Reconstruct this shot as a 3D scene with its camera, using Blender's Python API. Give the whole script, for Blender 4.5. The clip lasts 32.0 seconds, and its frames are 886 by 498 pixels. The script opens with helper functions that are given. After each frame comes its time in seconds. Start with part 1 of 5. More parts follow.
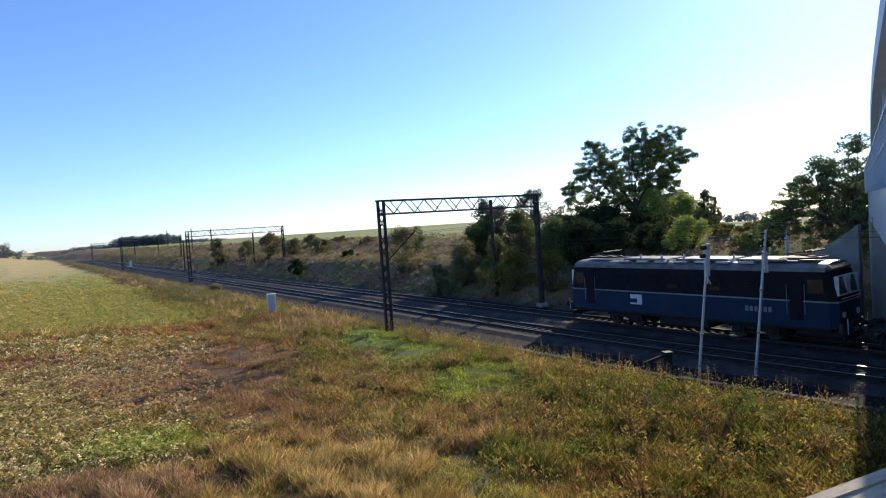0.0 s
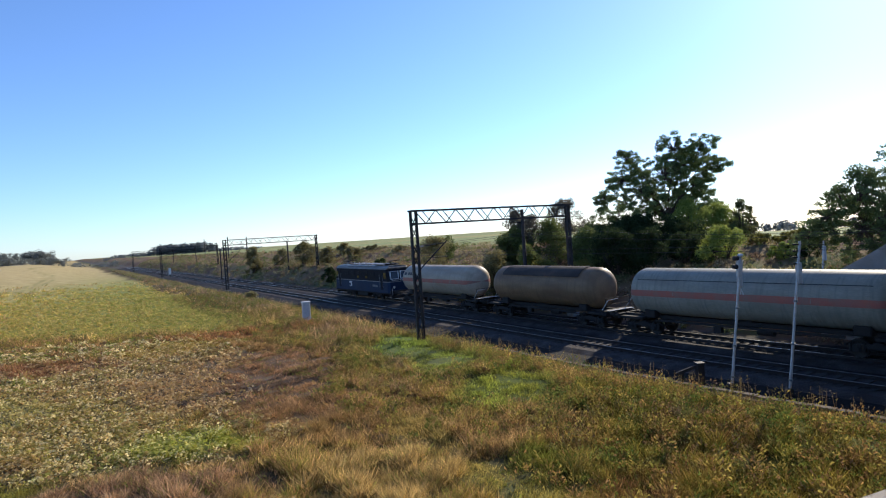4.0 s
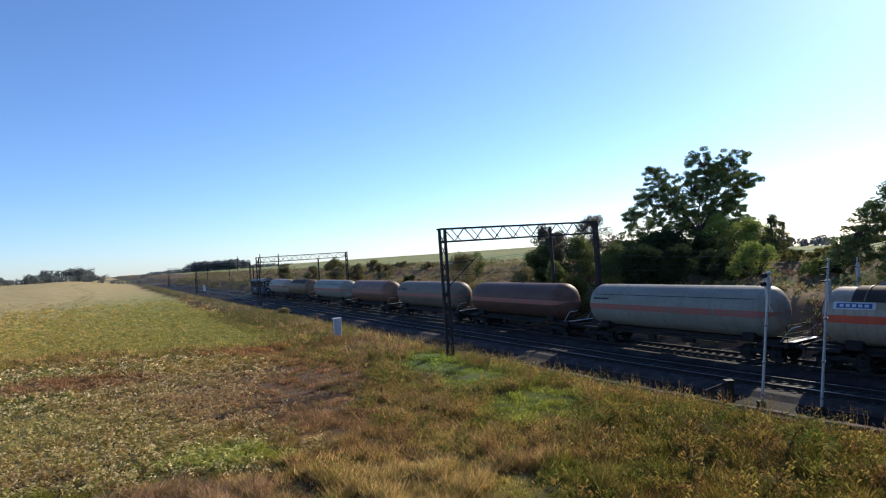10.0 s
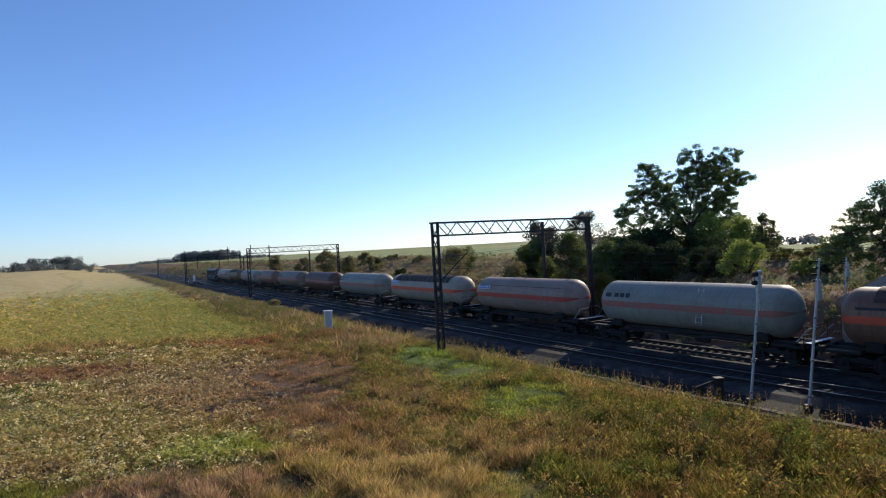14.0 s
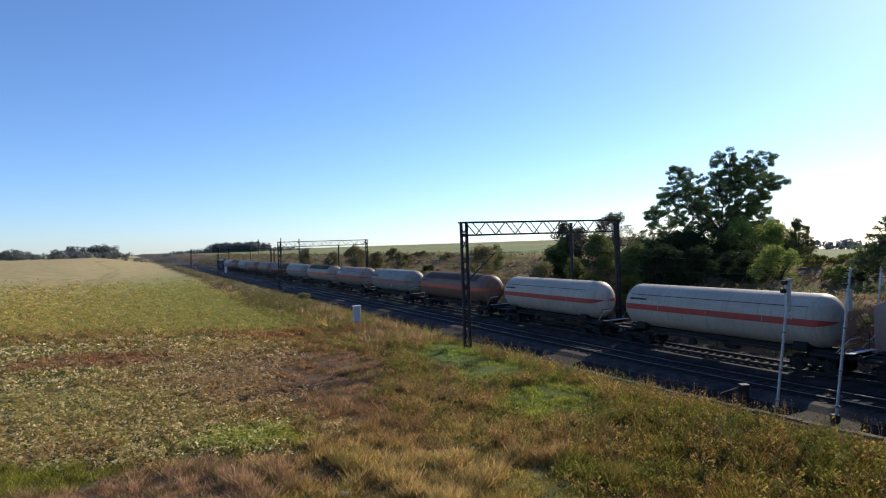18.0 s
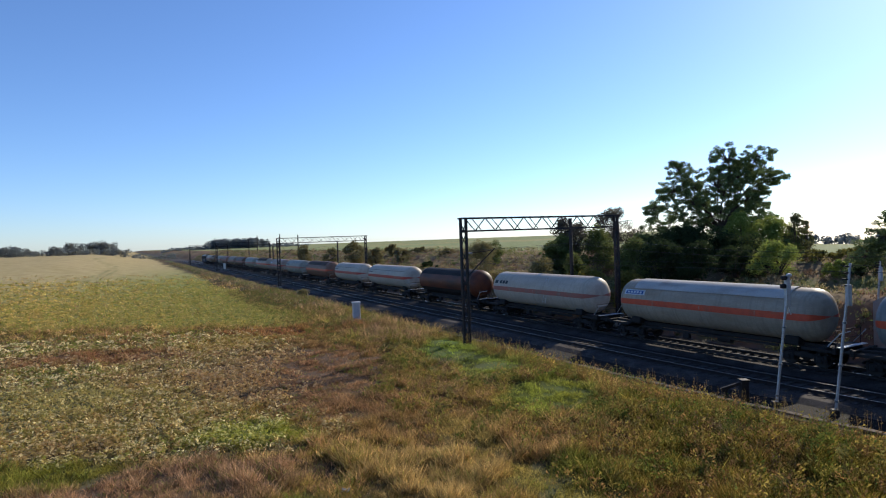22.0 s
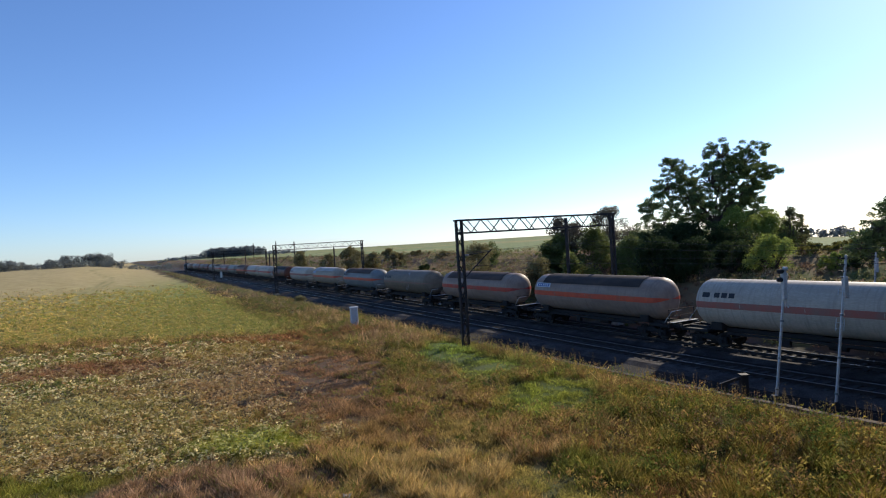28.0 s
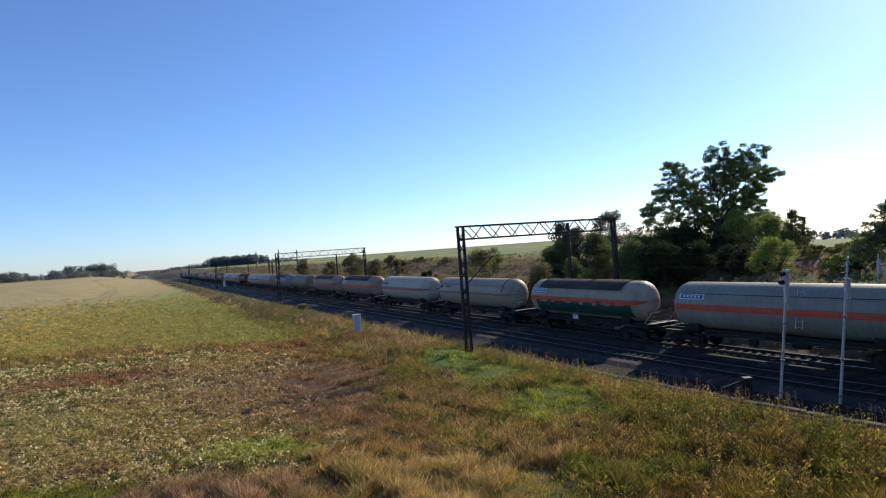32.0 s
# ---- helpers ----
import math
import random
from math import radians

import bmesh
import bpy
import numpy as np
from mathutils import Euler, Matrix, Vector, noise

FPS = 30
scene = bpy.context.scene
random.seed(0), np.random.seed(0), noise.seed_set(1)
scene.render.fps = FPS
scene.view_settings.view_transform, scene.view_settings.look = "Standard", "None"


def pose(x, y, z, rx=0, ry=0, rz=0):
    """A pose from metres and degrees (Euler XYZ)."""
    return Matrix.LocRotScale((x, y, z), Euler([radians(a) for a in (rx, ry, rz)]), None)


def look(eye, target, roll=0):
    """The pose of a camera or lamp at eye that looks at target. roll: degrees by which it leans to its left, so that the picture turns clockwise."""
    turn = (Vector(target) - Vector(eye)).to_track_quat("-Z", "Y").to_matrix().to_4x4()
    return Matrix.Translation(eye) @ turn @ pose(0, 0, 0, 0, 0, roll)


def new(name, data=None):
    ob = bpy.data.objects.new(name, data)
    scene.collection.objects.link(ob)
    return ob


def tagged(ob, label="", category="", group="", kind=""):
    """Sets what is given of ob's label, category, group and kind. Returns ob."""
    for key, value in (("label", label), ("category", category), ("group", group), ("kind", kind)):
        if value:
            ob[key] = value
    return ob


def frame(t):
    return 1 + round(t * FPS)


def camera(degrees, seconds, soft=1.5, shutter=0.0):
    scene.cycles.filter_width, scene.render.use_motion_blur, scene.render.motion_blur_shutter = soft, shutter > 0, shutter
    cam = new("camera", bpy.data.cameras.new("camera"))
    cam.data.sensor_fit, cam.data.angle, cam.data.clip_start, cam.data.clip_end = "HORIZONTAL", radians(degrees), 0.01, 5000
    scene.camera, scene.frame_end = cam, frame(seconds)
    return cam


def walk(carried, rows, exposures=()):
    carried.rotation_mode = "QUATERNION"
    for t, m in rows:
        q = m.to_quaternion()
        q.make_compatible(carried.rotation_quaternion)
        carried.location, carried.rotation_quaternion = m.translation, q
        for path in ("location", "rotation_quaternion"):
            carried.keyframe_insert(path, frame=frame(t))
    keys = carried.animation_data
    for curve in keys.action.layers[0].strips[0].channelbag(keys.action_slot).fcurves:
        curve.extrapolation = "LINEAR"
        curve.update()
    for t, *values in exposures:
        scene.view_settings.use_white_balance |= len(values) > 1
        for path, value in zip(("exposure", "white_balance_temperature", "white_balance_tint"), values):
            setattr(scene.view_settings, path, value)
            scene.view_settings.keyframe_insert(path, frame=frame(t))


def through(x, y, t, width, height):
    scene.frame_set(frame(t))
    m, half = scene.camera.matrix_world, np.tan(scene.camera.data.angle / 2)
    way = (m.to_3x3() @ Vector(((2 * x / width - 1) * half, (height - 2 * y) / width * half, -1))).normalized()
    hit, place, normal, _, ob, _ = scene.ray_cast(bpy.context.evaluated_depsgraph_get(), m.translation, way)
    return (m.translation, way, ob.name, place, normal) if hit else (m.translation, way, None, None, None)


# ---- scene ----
# World: metres, z = 0 at the top of the rails, y along the first view, x to its right.
cam = camera(71.95, 32.0, soft=1.1)
EYE = (0.0, 0.0, 7.66)
PATH = (
    (0, 0.354, 1.755, -0.404, 87.68, 3.84, -7.13),
    (0.5, 0.362, 1.722, -0.402, 87.55, 3.89, -6.91),
    (1, 0.349, 1.651, -0.400, 87.97, 4.10, -6.53),
    (1.5, 0.330, 1.552, -0.397, 88.22, 3.65, -5.97),
    (2, 0.309, 1.458, -0.391, 88.33, 3.57, -5.41),
    (2.5, 0.298, 1.389, -0.379, 88.67, 3.71, -5.21),
    (3, 0.283, 1.333, -0.366, 88.89, 3.56, -5.10),
    (3.5, 0.277, 1.266, -0.348, 88.67, 3.65, -4.65),
    (5.5, 0.250, 0.991, -0.274, 88.83, 3.70, -3.41),
    (6, 0.263, 0.864, -0.263, 89.40, 3.62, -2.98),
    (6.5, 0.268, 0.738, -0.253, 89.73, 3.50, -2.37),
    (7, 0.260, 0.671, -0.244, 89.86, 3.58, -2.22),
    (7.5, 0.263, 0.617, -0.236, 90.04, 3.64, -1.97),
    (8, 0.246, 0.552, -0.232, 90.11, 3.75, -1.71),
    (8.5, 0.245, 0.521, -0.229, 90.23, 3.86, -1.63),
    (9, 0.237, 0.493, -0.229, 90.39, 3.91, -1.66),
    (9.5, 0.239, 0.486, -0.231, 90.50, 3.82, -1.66),
    (10, 0.230, 0.472, -0.229, 90.39, 3.97, -1.51),
    (10.5, 0.238, 0.462, -0.227, 90.51, 4.06, -1.50),
    (11, 0.228, 0.465, -0.228, 90.46, 3.99, -1.55),
    (11.5, 0.240, 0.472, -0.223, 90.48, 3.92, -1.54),
    (12, 0.240, 0.469, -0.220, 90.63, 4.01, -1.56),
    (12.5, 0.245, 0.489, -0.216, 90.84, 4.61, -1.64),
    (13, 0.234, 0.509, -0.208, 90.40, 3.21, -1.88),
    (13.5, 0.205, 0.540, -0.194, 89.87, 2.81, -2.03),
    (14, 0.161, 0.561, -0.173, 89.71, 3.18, -2.33),
    (14.5, 0.155, 0.515, -0.146, 89.82, 2.79, -1.94),
    (16.5, 0.052, 0.199, -0.023, 89.10, 2.36, -0.67),
    (17, 0.040, 0.084, 0.002, 89.09, 1.99, -0.28),
    (17.5, 0.045, 0.003, 0.021, 89.31, 1.93, 0.00),
    (18, 0.048, -0.056, 0.033, 89.49, 1.92, 0.23),
    (18.5, 0.034, -0.037, 0.034, 89.31, 2.03, 0.06),
    (19, 0.023, -0.006, 0.033, 89.20, 2.12, -0.00),
    (19.5, 0.001, 0.017, 0.025, 89.04, 2.12, -0.07),
    (20, 0.000, 0.000, 0.000, 89.05, 2.19, -0.01),
    (20.5, 0.026, 0.035, 0.022, 88.90, 2.54, -0.10),
    (21, 0.027, 0.063, 0.035, 89.04, 2.58, -0.34),
    (21.5, 0.030, -0.003, 0.047, 89.21, 2.18, -0.07),
    (22, 0.010, -0.014, 0.057, 89.08, 2.08, 0.12),
    (22.5, 0.018, -0.013, 0.056, 89.14, 2.47, 0.00),
    (23, 0.032, -0.048, 0.048, 89.47, 3.15, 0.12),
    (23.5, 0.044, -0.023, 0.042, 89.47, 3.13, -0.06),
    (24, 0.042, -0.032, 0.037, 89.50, 2.99, 0.03),
    (24.5, 0.056, -0.012, 0.032, 89.59, 2.65, 0.07),
    (25, 0.052, 0.067, 0.029, 89.26, 3.20, -0.31),
    (25.5, 0.045, 0.104, 0.026, 89.22, 3.26, -0.41),
    (27.5, 0.054, 0.066, 0.024, 89.42, 3.58, -0.32),
    (28, 0.051, 0.053, 0.024, 89.34, 3.55, -0.20),
    (28.5, 0.039, 0.020, 0.021, 89.48, 3.38, -0.18),
    (29, 0.054, -0.023, 0.020, 89.53, 3.59, -0.01),
    (29.5, 0.067, -0.067, 0.017, 89.92, 3.83, 0.16),
    (30, 0.082, -0.097, 0.013, 90.13, 3.71, 0.24),
    (30.5, 0.091, -0.089, 0.013, 90.15, 4.16, 0.22),
    (31, 0.081, -0.059, 0.014, 90.05, 4.02, 0.14),
    (31.5, 0.087, -0.032, 0.017, 89.87, 4.24, 0.03),
    (32, 0.091, -0.025, 0.020, 89.96, 4.19, 0.03),
)
walk(cam, [(t, pose(EYE[0] + x, EYE[1] + y, EYE[2] + z, rx, ry, rz)) for t, x, y, z, rx, ry, rz in PATH],
     exposures=[(0, 0.42), (9, 0.42), (10, 0.2), (12.5, 0.13), (32, 0.10)])

# ---- light ----
SUN_AZ, SUN_EL = radians(43.5), radians(27)
world = bpy.data.worlds.new("sky")
scene.world = world
world.use_nodes = True
wn = world.node_tree
sky = wn.nodes.new("ShaderNodeTexSky")
sky.sky_type = "NISHITA"
sky.sun_disc = False
sky.sun_elevation, sky.sun_rotation = SUN_EL, SUN_AZ
sky.altitude, sky.air_density, sky.dust_density, sky.ozone_density = 800, 1.0, 0.42, 6.0
tone = wn.nodes.new("ShaderNodeMix")
tone.data_type, tone.blend_type = "RGBA", "MULTIPLY"
tone.inputs[0].default_value, tone.inputs[7].default_value = 1.0, (0.95, 0.985, 1.11, 1)
wn.links.new(sky.outputs[0], tone.inputs[6])
wn.links.new(tone.outputs[2], wn.nodes["Background"].inputs[0])
wn.nodes["Background"].inputs[1].default_value = 0.148
sun = new("sun", bpy.data.lights.new("sun", "SUN"))
sun.data.energy, sun.data.angle, sun.data.color = 5.0, radians(0.6), (1.0, 0.89, 0.72)
sun.matrix_world = look((60, 60, 80), (60 - math.sin(SUN_AZ) * math.cos(SUN_EL) * 10, 60 - math.cos(SUN_AZ) * math.cos(SUN_EL) * 10, 80 - math.sin(SUN_EL) * 10))


# ---- materials ----
def mat(name, c1, c2=None, rough=0.7, metal=0.0, scale=3.0, bump=0.0, fine=40.0, rnd=0.0, stain=None, stain_scale=0.6, stain_amount=0.5, stretch=(1, 1, 1), attr=None, spec=0.5, streak=None, speckle=0.8):
    """Two-scale noise between two colours, optional stains, a tint per object, fine relief."""
    m = bpy.data.materials.new(name)
    m.use_nodes = True
    nt = m.node_tree
    b = nt.nodes["Principled BSDF"]
    co = nt.nodes.new("ShaderNodeTexCoord")
    mp = nt.nodes.new("ShaderNodeMapping")
    mp.inputs["Scale"].default_value = stretch
    nt.links.new(co.outputs["Object"], mp.inputs[0])

    def noise_at(s, detail=4):
        n = nt.nodes.new("ShaderNodeTexNoise")
        n.inputs["Scale"].default_value, n.inputs["Detail"].default_value = s, detail
        nt.links.new(mp.outputs[0], n.inputs["Vector"])
        return n.outputs["Fac"]

    def mix(fac, a, bb, mode="MIX"):
        x = nt.nodes.new("ShaderNodeMix")
        x.data_type, x.blend_type = "RGBA", mode
        for sock, val in ((x.inputs[0], fac), (x.inputs[6], a), (x.inputs[7], bb)):
            if isinstance(val, (tuple, list)):
                sock.default_value = (*val, 1) if len(val) == 3 else val
            elif isinstance(val, float):
                sock.default_value = val
            else:
                nt.links.new(val, sock)
        return x.outputs[2]

    def ramp(fac, lo, hi):
        r = nt.nodes.new("ShaderNodeMapRange")
        r.inputs[1].default_value, r.inputs[2].default_value = lo, hi
        nt.links.new(fac, r.inputs[0])
        return r.outputs[0]

    c2 = c2 or tuple(v * 0.75 for v in c1)
    if attr:
        a = nt.nodes.new("ShaderNodeAttribute")
        a.attribute_name = attr
        col = mix(ramp(noise_at(scale), 0.3, 0.7), a.outputs["Color"], mix(1.0, a.outputs["Color"], (0.72, 0.7, 0.66), "MULTIPLY"))
    else:
        col = mix(ramp(noise_at(scale), 0.35, 0.65), c1, c2)
    col = mix(ramp(noise_at(fine, 2), 0.3, 0.7), col, mix(1.0, col, (speckle, speckle, speckle), "MULTIPLY"))
    if stain:
        col = mix(ramp(noise_at(stain_scale, 6), 0.62 - 0.25 * stain_amount, 0.8 - 0.2 * stain_amount), col, stain)
    if streak:
        m2 = nt.nodes.new("ShaderNodeMapping")
        m2.inputs["Scale"].default_value = (2.6, 0.5, 0.22)
        nt.links.new(co.outputs["Object"], m2.inputs[0])
        n2 = nt.nodes.new("ShaderNodeTexNoise")
        n2.inputs["Scale"].default_value, n2.inputs["Detail"].default_value = 2.4, 5
        nt.links.new(m2.outputs[0], n2.inputs["Vector"])
        col = mix(ramp(n2.outputs["Fac"], 0.48, 0.78), col, streak)
    if rnd:
        oi = nt.nodes.new("ShaderNodeObjectInfo")
        v = nt.nodes.new("ShaderNodeMapRange")
        v.inputs[3].default_value, v.inputs[4].default_value = 1 - rnd, 1 + rnd
        nt.links.new(oi.outputs["Random"], v.inputs[0])
        hs = nt.nodes.new("ShaderNodeHueSaturation")
        nt.links.new(v.outputs[0], hs.inputs["Value"])
        nt.links.new(col, hs.inputs["Color"])
        col = hs.outputs[0]
    nt.links.new(col, b.inputs["Base Color"])
    b.inputs["Roughness"].default_value, b.inputs["Metallic"].default_value = rough, metal
    b.inputs["Specular IOR Level"].default_value = spec
    if bump:
        bp = nt.nodes.new("ShaderNodeBump")
        bp.inputs["Strength"].default_value, bp.inputs["Distance"].default_value = bump, 0.02
        nt.links.new(noise_at(fine * 1.5), bp.inputs["Height"])
        nt.links.new(bp.outputs[0], b.inputs["Normal"])
    return m


def leafy(name, rough=0.6, through=0.3):
    """Leaves and blades: colour per vertex, light passing through."""
    m = bpy.data.materials.new(name)
    m.use_nodes = True
    nt = m.node_tree
    b = nt.nodes["Principled BSDF"]
    a = nt.nodes.new("ShaderNodeAttribute")
    a.attribute_name = "Col"
    b.inputs["Roughness"].default_value = rough
    b.inputs["Specular IOR Level"].default_value = 0.08
    nt.links.new(a.outputs["Color"], b.inputs["Base Color"])
    tr = nt.nodes.new("ShaderNodeBsdfTranslucent")
    nt.links.new(a.outputs["Color"], tr.inputs[0])
    mx = nt.nodes.new("ShaderNodeMixShader")
    mx.inputs[0].default_value = through
    nt.links.new(b.outputs[0], mx.inputs[1])
    nt.links.new(tr.outputs[0], mx.inputs[2])
    nt.links.new(mx.outputs[0], nt.nodes["Material Output"].inputs[0])
    return m


M_GROUND = mat("soil_and_turf", (1, 1, 1), attr="Col", rough=0.95, scale=0.35, fine=9.0, bump=0.6, spec=0.1)
M_BALLAST = mat("ballast_stone", (0.10, 0.086, 0.08), (0.042, 0.036, 0.034), rough=0.9, scale=1.2, fine=22, bump=1.0, stain=(0.04, 0.028, 0.024), stain_scale=0.4, spec=0.2, speckle=0.28)
M_GRIT = mat("grit", (0.021, 0.0185, 0.0175), (0.010, 0.009, 0.0088), rough=0.92, scale=0.6, fine=12, bump=0.9, spec=0.15, speckle=0.3)
M_RAIL = mat("rail_steel", (0.028, 0.018, 0.014), (0.018, 0.012, 0.01), rough=0.8, fine=30)
M_RAILTOP = mat("rail_head", (0.55, 0.53, 0.5), (0.45, 0.43, 0.4), rough=0.28, metal=1.0, fine=60)
M_SLEEPER = mat("sleeper_concrete", (0.036, 0.03, 0.026), (0.02, 0.017, 0.015), rough=0.9, scale=4, fine=40, bump=0.4, rnd=0.15)
M_TROUGH = mat("weathered_trough_concrete", (0.115, 0.082, 0.06), (0.065, 0.047, 0.035), rough=0.95, scale=3, fine=30, bump=0.6, rnd=0.3)
M_STEEL = mat("dark_painted_steel", (0.016, 0.014, 0.015), (0.026, 0.02, 0.018), rough=0.65, metal=0.2, scale=2, stain=(0.05, 0.025, 0.018), stain_scale=1.5, stain_amount=0.4)
M_WAIST = mat("dim_white_line", (0.22, 0.23, 0.24), (0.15, 0.16, 0.17), rough=0.6)
M_GALV = mat("galvanised_steel", (0.56, 0.57, 0.58), (0.44, 0.45, 0.46), rough=0.5, metal=0.3, scale=6)
M_WIRE = mat("copper_wire", (0.06, 0.05, 0.05), rough=0.5, metal=0.6)
M_CONC = mat("concrete", (0.34, 0.33, 0.31), (0.26, 0.25, 0.24), rough=0.9, scale=0.8, fine=30, bump=0.4, stain=(0.17, 0.16, 0.15), stain_scale=0.5)
# near-black stone: the shade under the bridge is put into this colour
M_ABUT_SHADE = mat("shade_black_stone", (0.035, 0.033, 0.028), (0.02, 0.02, 0.018), rough=0.9, scale=0.8, fine=20, bump=0.6, spec=0.15, stain=(0.012, 0.014, 0.01), stain_scale=0.5)
M_COPING = mat("pale_concrete", (0.60, 0.50, 0.38), (0.52, 0.43, 0.32), rough=0.9, scale=4, fine=60, bump=0.5, stain=(0.26, 0.22, 0.18), stain_scale=5.0, stain_amount=0.3)
M_BRIDGE = mat("bridge_paint", (0.36, 0.42, 0.48), (0.30, 0.36, 0.42), rough=0.5, scale=1.0)
M_BARK = mat("bark", (0.10, 0.075, 0.055), (0.06, 0.045, 0.035), rough=0.95, scale=5, fine=30, bump=0.8)
M_LEAF = leafy("leaves", 0.8, 0.45)
M_GRASS = leafy("grass", 0.85, 0.5)
M_WHITE = mat("white_paint", (0.7, 0.7, 0.68), (0.55, 0.55, 0.53), rough=0.6)
M_BLACK = mat("black_grease", (0.018, 0.017, 0.017), (0.03, 0.026, 0.022), rough=0.7, scale=4)
M_UNDER = mat("brake_dust", (0.02, 0.016, 0.014), (0.012, 0.0105, 0.01), rough=0.85, scale=3, fine=20)
M_WHEEL = mat("wheel_steel", (0.035, 0.028, 0.024), (0.02, 0.018, 0.016), rough=0.6, metal=0.6)
M_BLUE = mat("faded_blue_paint", (0.008, 0.026, 0.065), (0.007, 0.021, 0.052), rough=0.6, spec=0.2, scale=1.0, stain=(0.02, 0.03, 0.05), stain_scale=0.8, stain_amount=0.3)
M_NAVY = mat("dark_blue_paint", (0.007, 0.009, 0.015), (0.010, 0.011, 0.017), rough=0.65, spec=0.12, scale=1.0, stain=(0.016, 0.014, 0.012), stain_scale=0.9, stain_amount=0.4)
M_ROOF = mat("loco_roof", (0.20, 0.185, 0.165), (0.10, 0.09, 0.085), rough=0.5, scale=2, metal=0.2)
M_GLASS = mat("window_glass", (0.02, 0.025, 0.03), rough=0.06)
M_LAMP = mat("lamp_glass", (0.6, 0.6, 0.55), rough=0.1)
M_GREEN = mat("green_spray_paint", (0.014, 0.06, 0.042), (0.02, 0.08, 0.06), rough=0.5, scale=1.5)
M_LABELB = mat("label_blue", (0.03, 0.10, 0.33), rough=0.5)
M_LABELW = mat("label_white", (0.62, 0.66, 0.68), rough=0.5)
M_DARKMARK = mat("dark_lettering", (0.022, 0.022, 0.026), rough=0.6)


# ---- mesh helpers ----
class MB:
    """Collects vertices and faces of one mesh."""

    def __init__(self):
        self.v, self.f = [], []

    def add(self, vs, fs, m=None):
        n = len(self.v)
        self.v += [tuple(m @ Vector(p)) if m else tuple(p) for p in vs]
        self.f += [[i + n for i in f] for f in fs]
        return self

    def box(self, cx, cy, cz, sx, sy, sz, b=0.0, m=None):
        hx, hy, hz = sx / 2, sy / 2, sz / 2
        b = min(b, hx * 0.9, hy * 0.9, hz * 0.9)
        if b <= 0:
            vs = [(cx + i * hx, cy + j * hy, cz + k * hz) for i in (-1, 1) for j in (-1, 1) for k in (-1, 1)]
            fs = [(0, 1, 3, 2), (4, 6, 7, 5), (0, 4, 5, 1), (2, 3, 7, 6), (0, 2, 6, 4), (1, 5, 7, 3)]
            return self.add(vs, fs, m)
        bm = bmesh.new()
        r = bmesh.ops.create_cube(bm, size=1, matrix=Matrix.Diagonal((sx, sy, sz, 1)))
        bmesh.ops.bevel(bm, geom=bm.edges[:], offset=b, segments=1, affect="EDGES")
        vs = [(p.co.x + cx, p.co.y + cy, p.co.z + cz) for p in bm.verts]
        bm.verts.index_update()
        fs = [[q.index for q in f.verts] for f in bm.faces]
        bm.free()
        return self.add(vs, fs, m)

    def rod(self, p0, p1, r0, r1=None, n=8, caps=True):
        r1 = r0 if r1 is None else r1
        p0, p1 = Vector(p0), Vector(p1)
        d = (p1 - p0).normalized()
        a = d.orthogonal().normalized()
        c = d.cross(a)
        vs = []
        for p, r in ((p0, r0), (p1, r1)):
            vs += [p + (a * math.cos(2 * math.pi * i / n) + c * math.sin(2 * math.pi * i / n)) * r for i in range(n)]
        fs = [(i, (i + 1) % n, n + (i + 1) % n, n + i) for i in range(n)]
        if caps:
            fs += [tuple(range(n))[::-1], tuple(range(n, 2 * n))]
        return self.add(vs, fs)

    def bar(self, p0, p1, w, h, up=(0, 0, 1)):
        """A rectangular bar from p0 to p1; h along up, w across."""
        p0, p1, up = Vector(p0), Vector(p1), Vector(up)
        d = (p1 - p0).normalized()
        if abs(d.dot(up)) > 0.98:
            up = Vector((0, 1, 0))
        s = d.cross(up).normalized()
        q = s.cross(d)
        vs = [p + s * (i * w / 2) + q * (j * h / 2) for p in (p0, p1) for i, j in ((-1, -1), (1, -1), (1, 1), (-1, 1))]
        return self.add(vs, [(0, 1, 5, 4), (1, 2, 6, 5), (2, 3, 7, 6), (3, 0, 4, 7), (3, 2, 1, 0), (4, 5, 6, 7)])

    def turned(self, prof, a0=0.0, a1=360.0, n=32, cz=0.0, axis="x"):
        """Profile (along, radius) turned about the x axis at height cz; angle 0 is up, 90 to -y."""
        full = abs(a1 - a0) >= 360
        k = n if full else n + 1
        vs = []
        for x, r in prof:
            for i in range(k):
                a = radians(a0 + (a1 - a0) * i / n)
                vs.append((x, -r * math.sin(a), cz + r * math.cos(a)))
        fs = []
        for j in range(len(prof) - 1):
            for i in range(n):
                i2 = (i + 1) % k
                fs.append((j * k + i, j * k + i2, (j + 1) * k + i2, (j + 1) * k + i))
        return self.add(vs, fs)

    def mesh(self, name, smooth=False):
        me = bpy.data.meshes.new(name)
        me.from_pydata(self.v, [], self.f)
        if smooth:
            me.polygons.foreach_set("use_smooth", [True] * len(me.polygons))
            me.set_sharp_from_angle(angle=radians(40))
        me.update()
        return me


def part(name, mb, material, parent=None, label="", at=None, smooth=False):
    """One mesh object under its thing; mb is a mesh builder or mesh data that is shared."""
    me = mb.mesh(name, smooth) if isinstance(mb, MB) else mb
    ob = new(name, me)
    if not me.materials:
        me.materials.append(material)
    if me.materials[0] is not material:
        ob.material_slots[0].link = "OBJECT"
        ob.material_slots[0].material = material
    if parent:
        ob.parent = parent
    if at is not None:
        ob.matrix_basis = at
    if label:
        tagged(ob, label=label)
    return ob


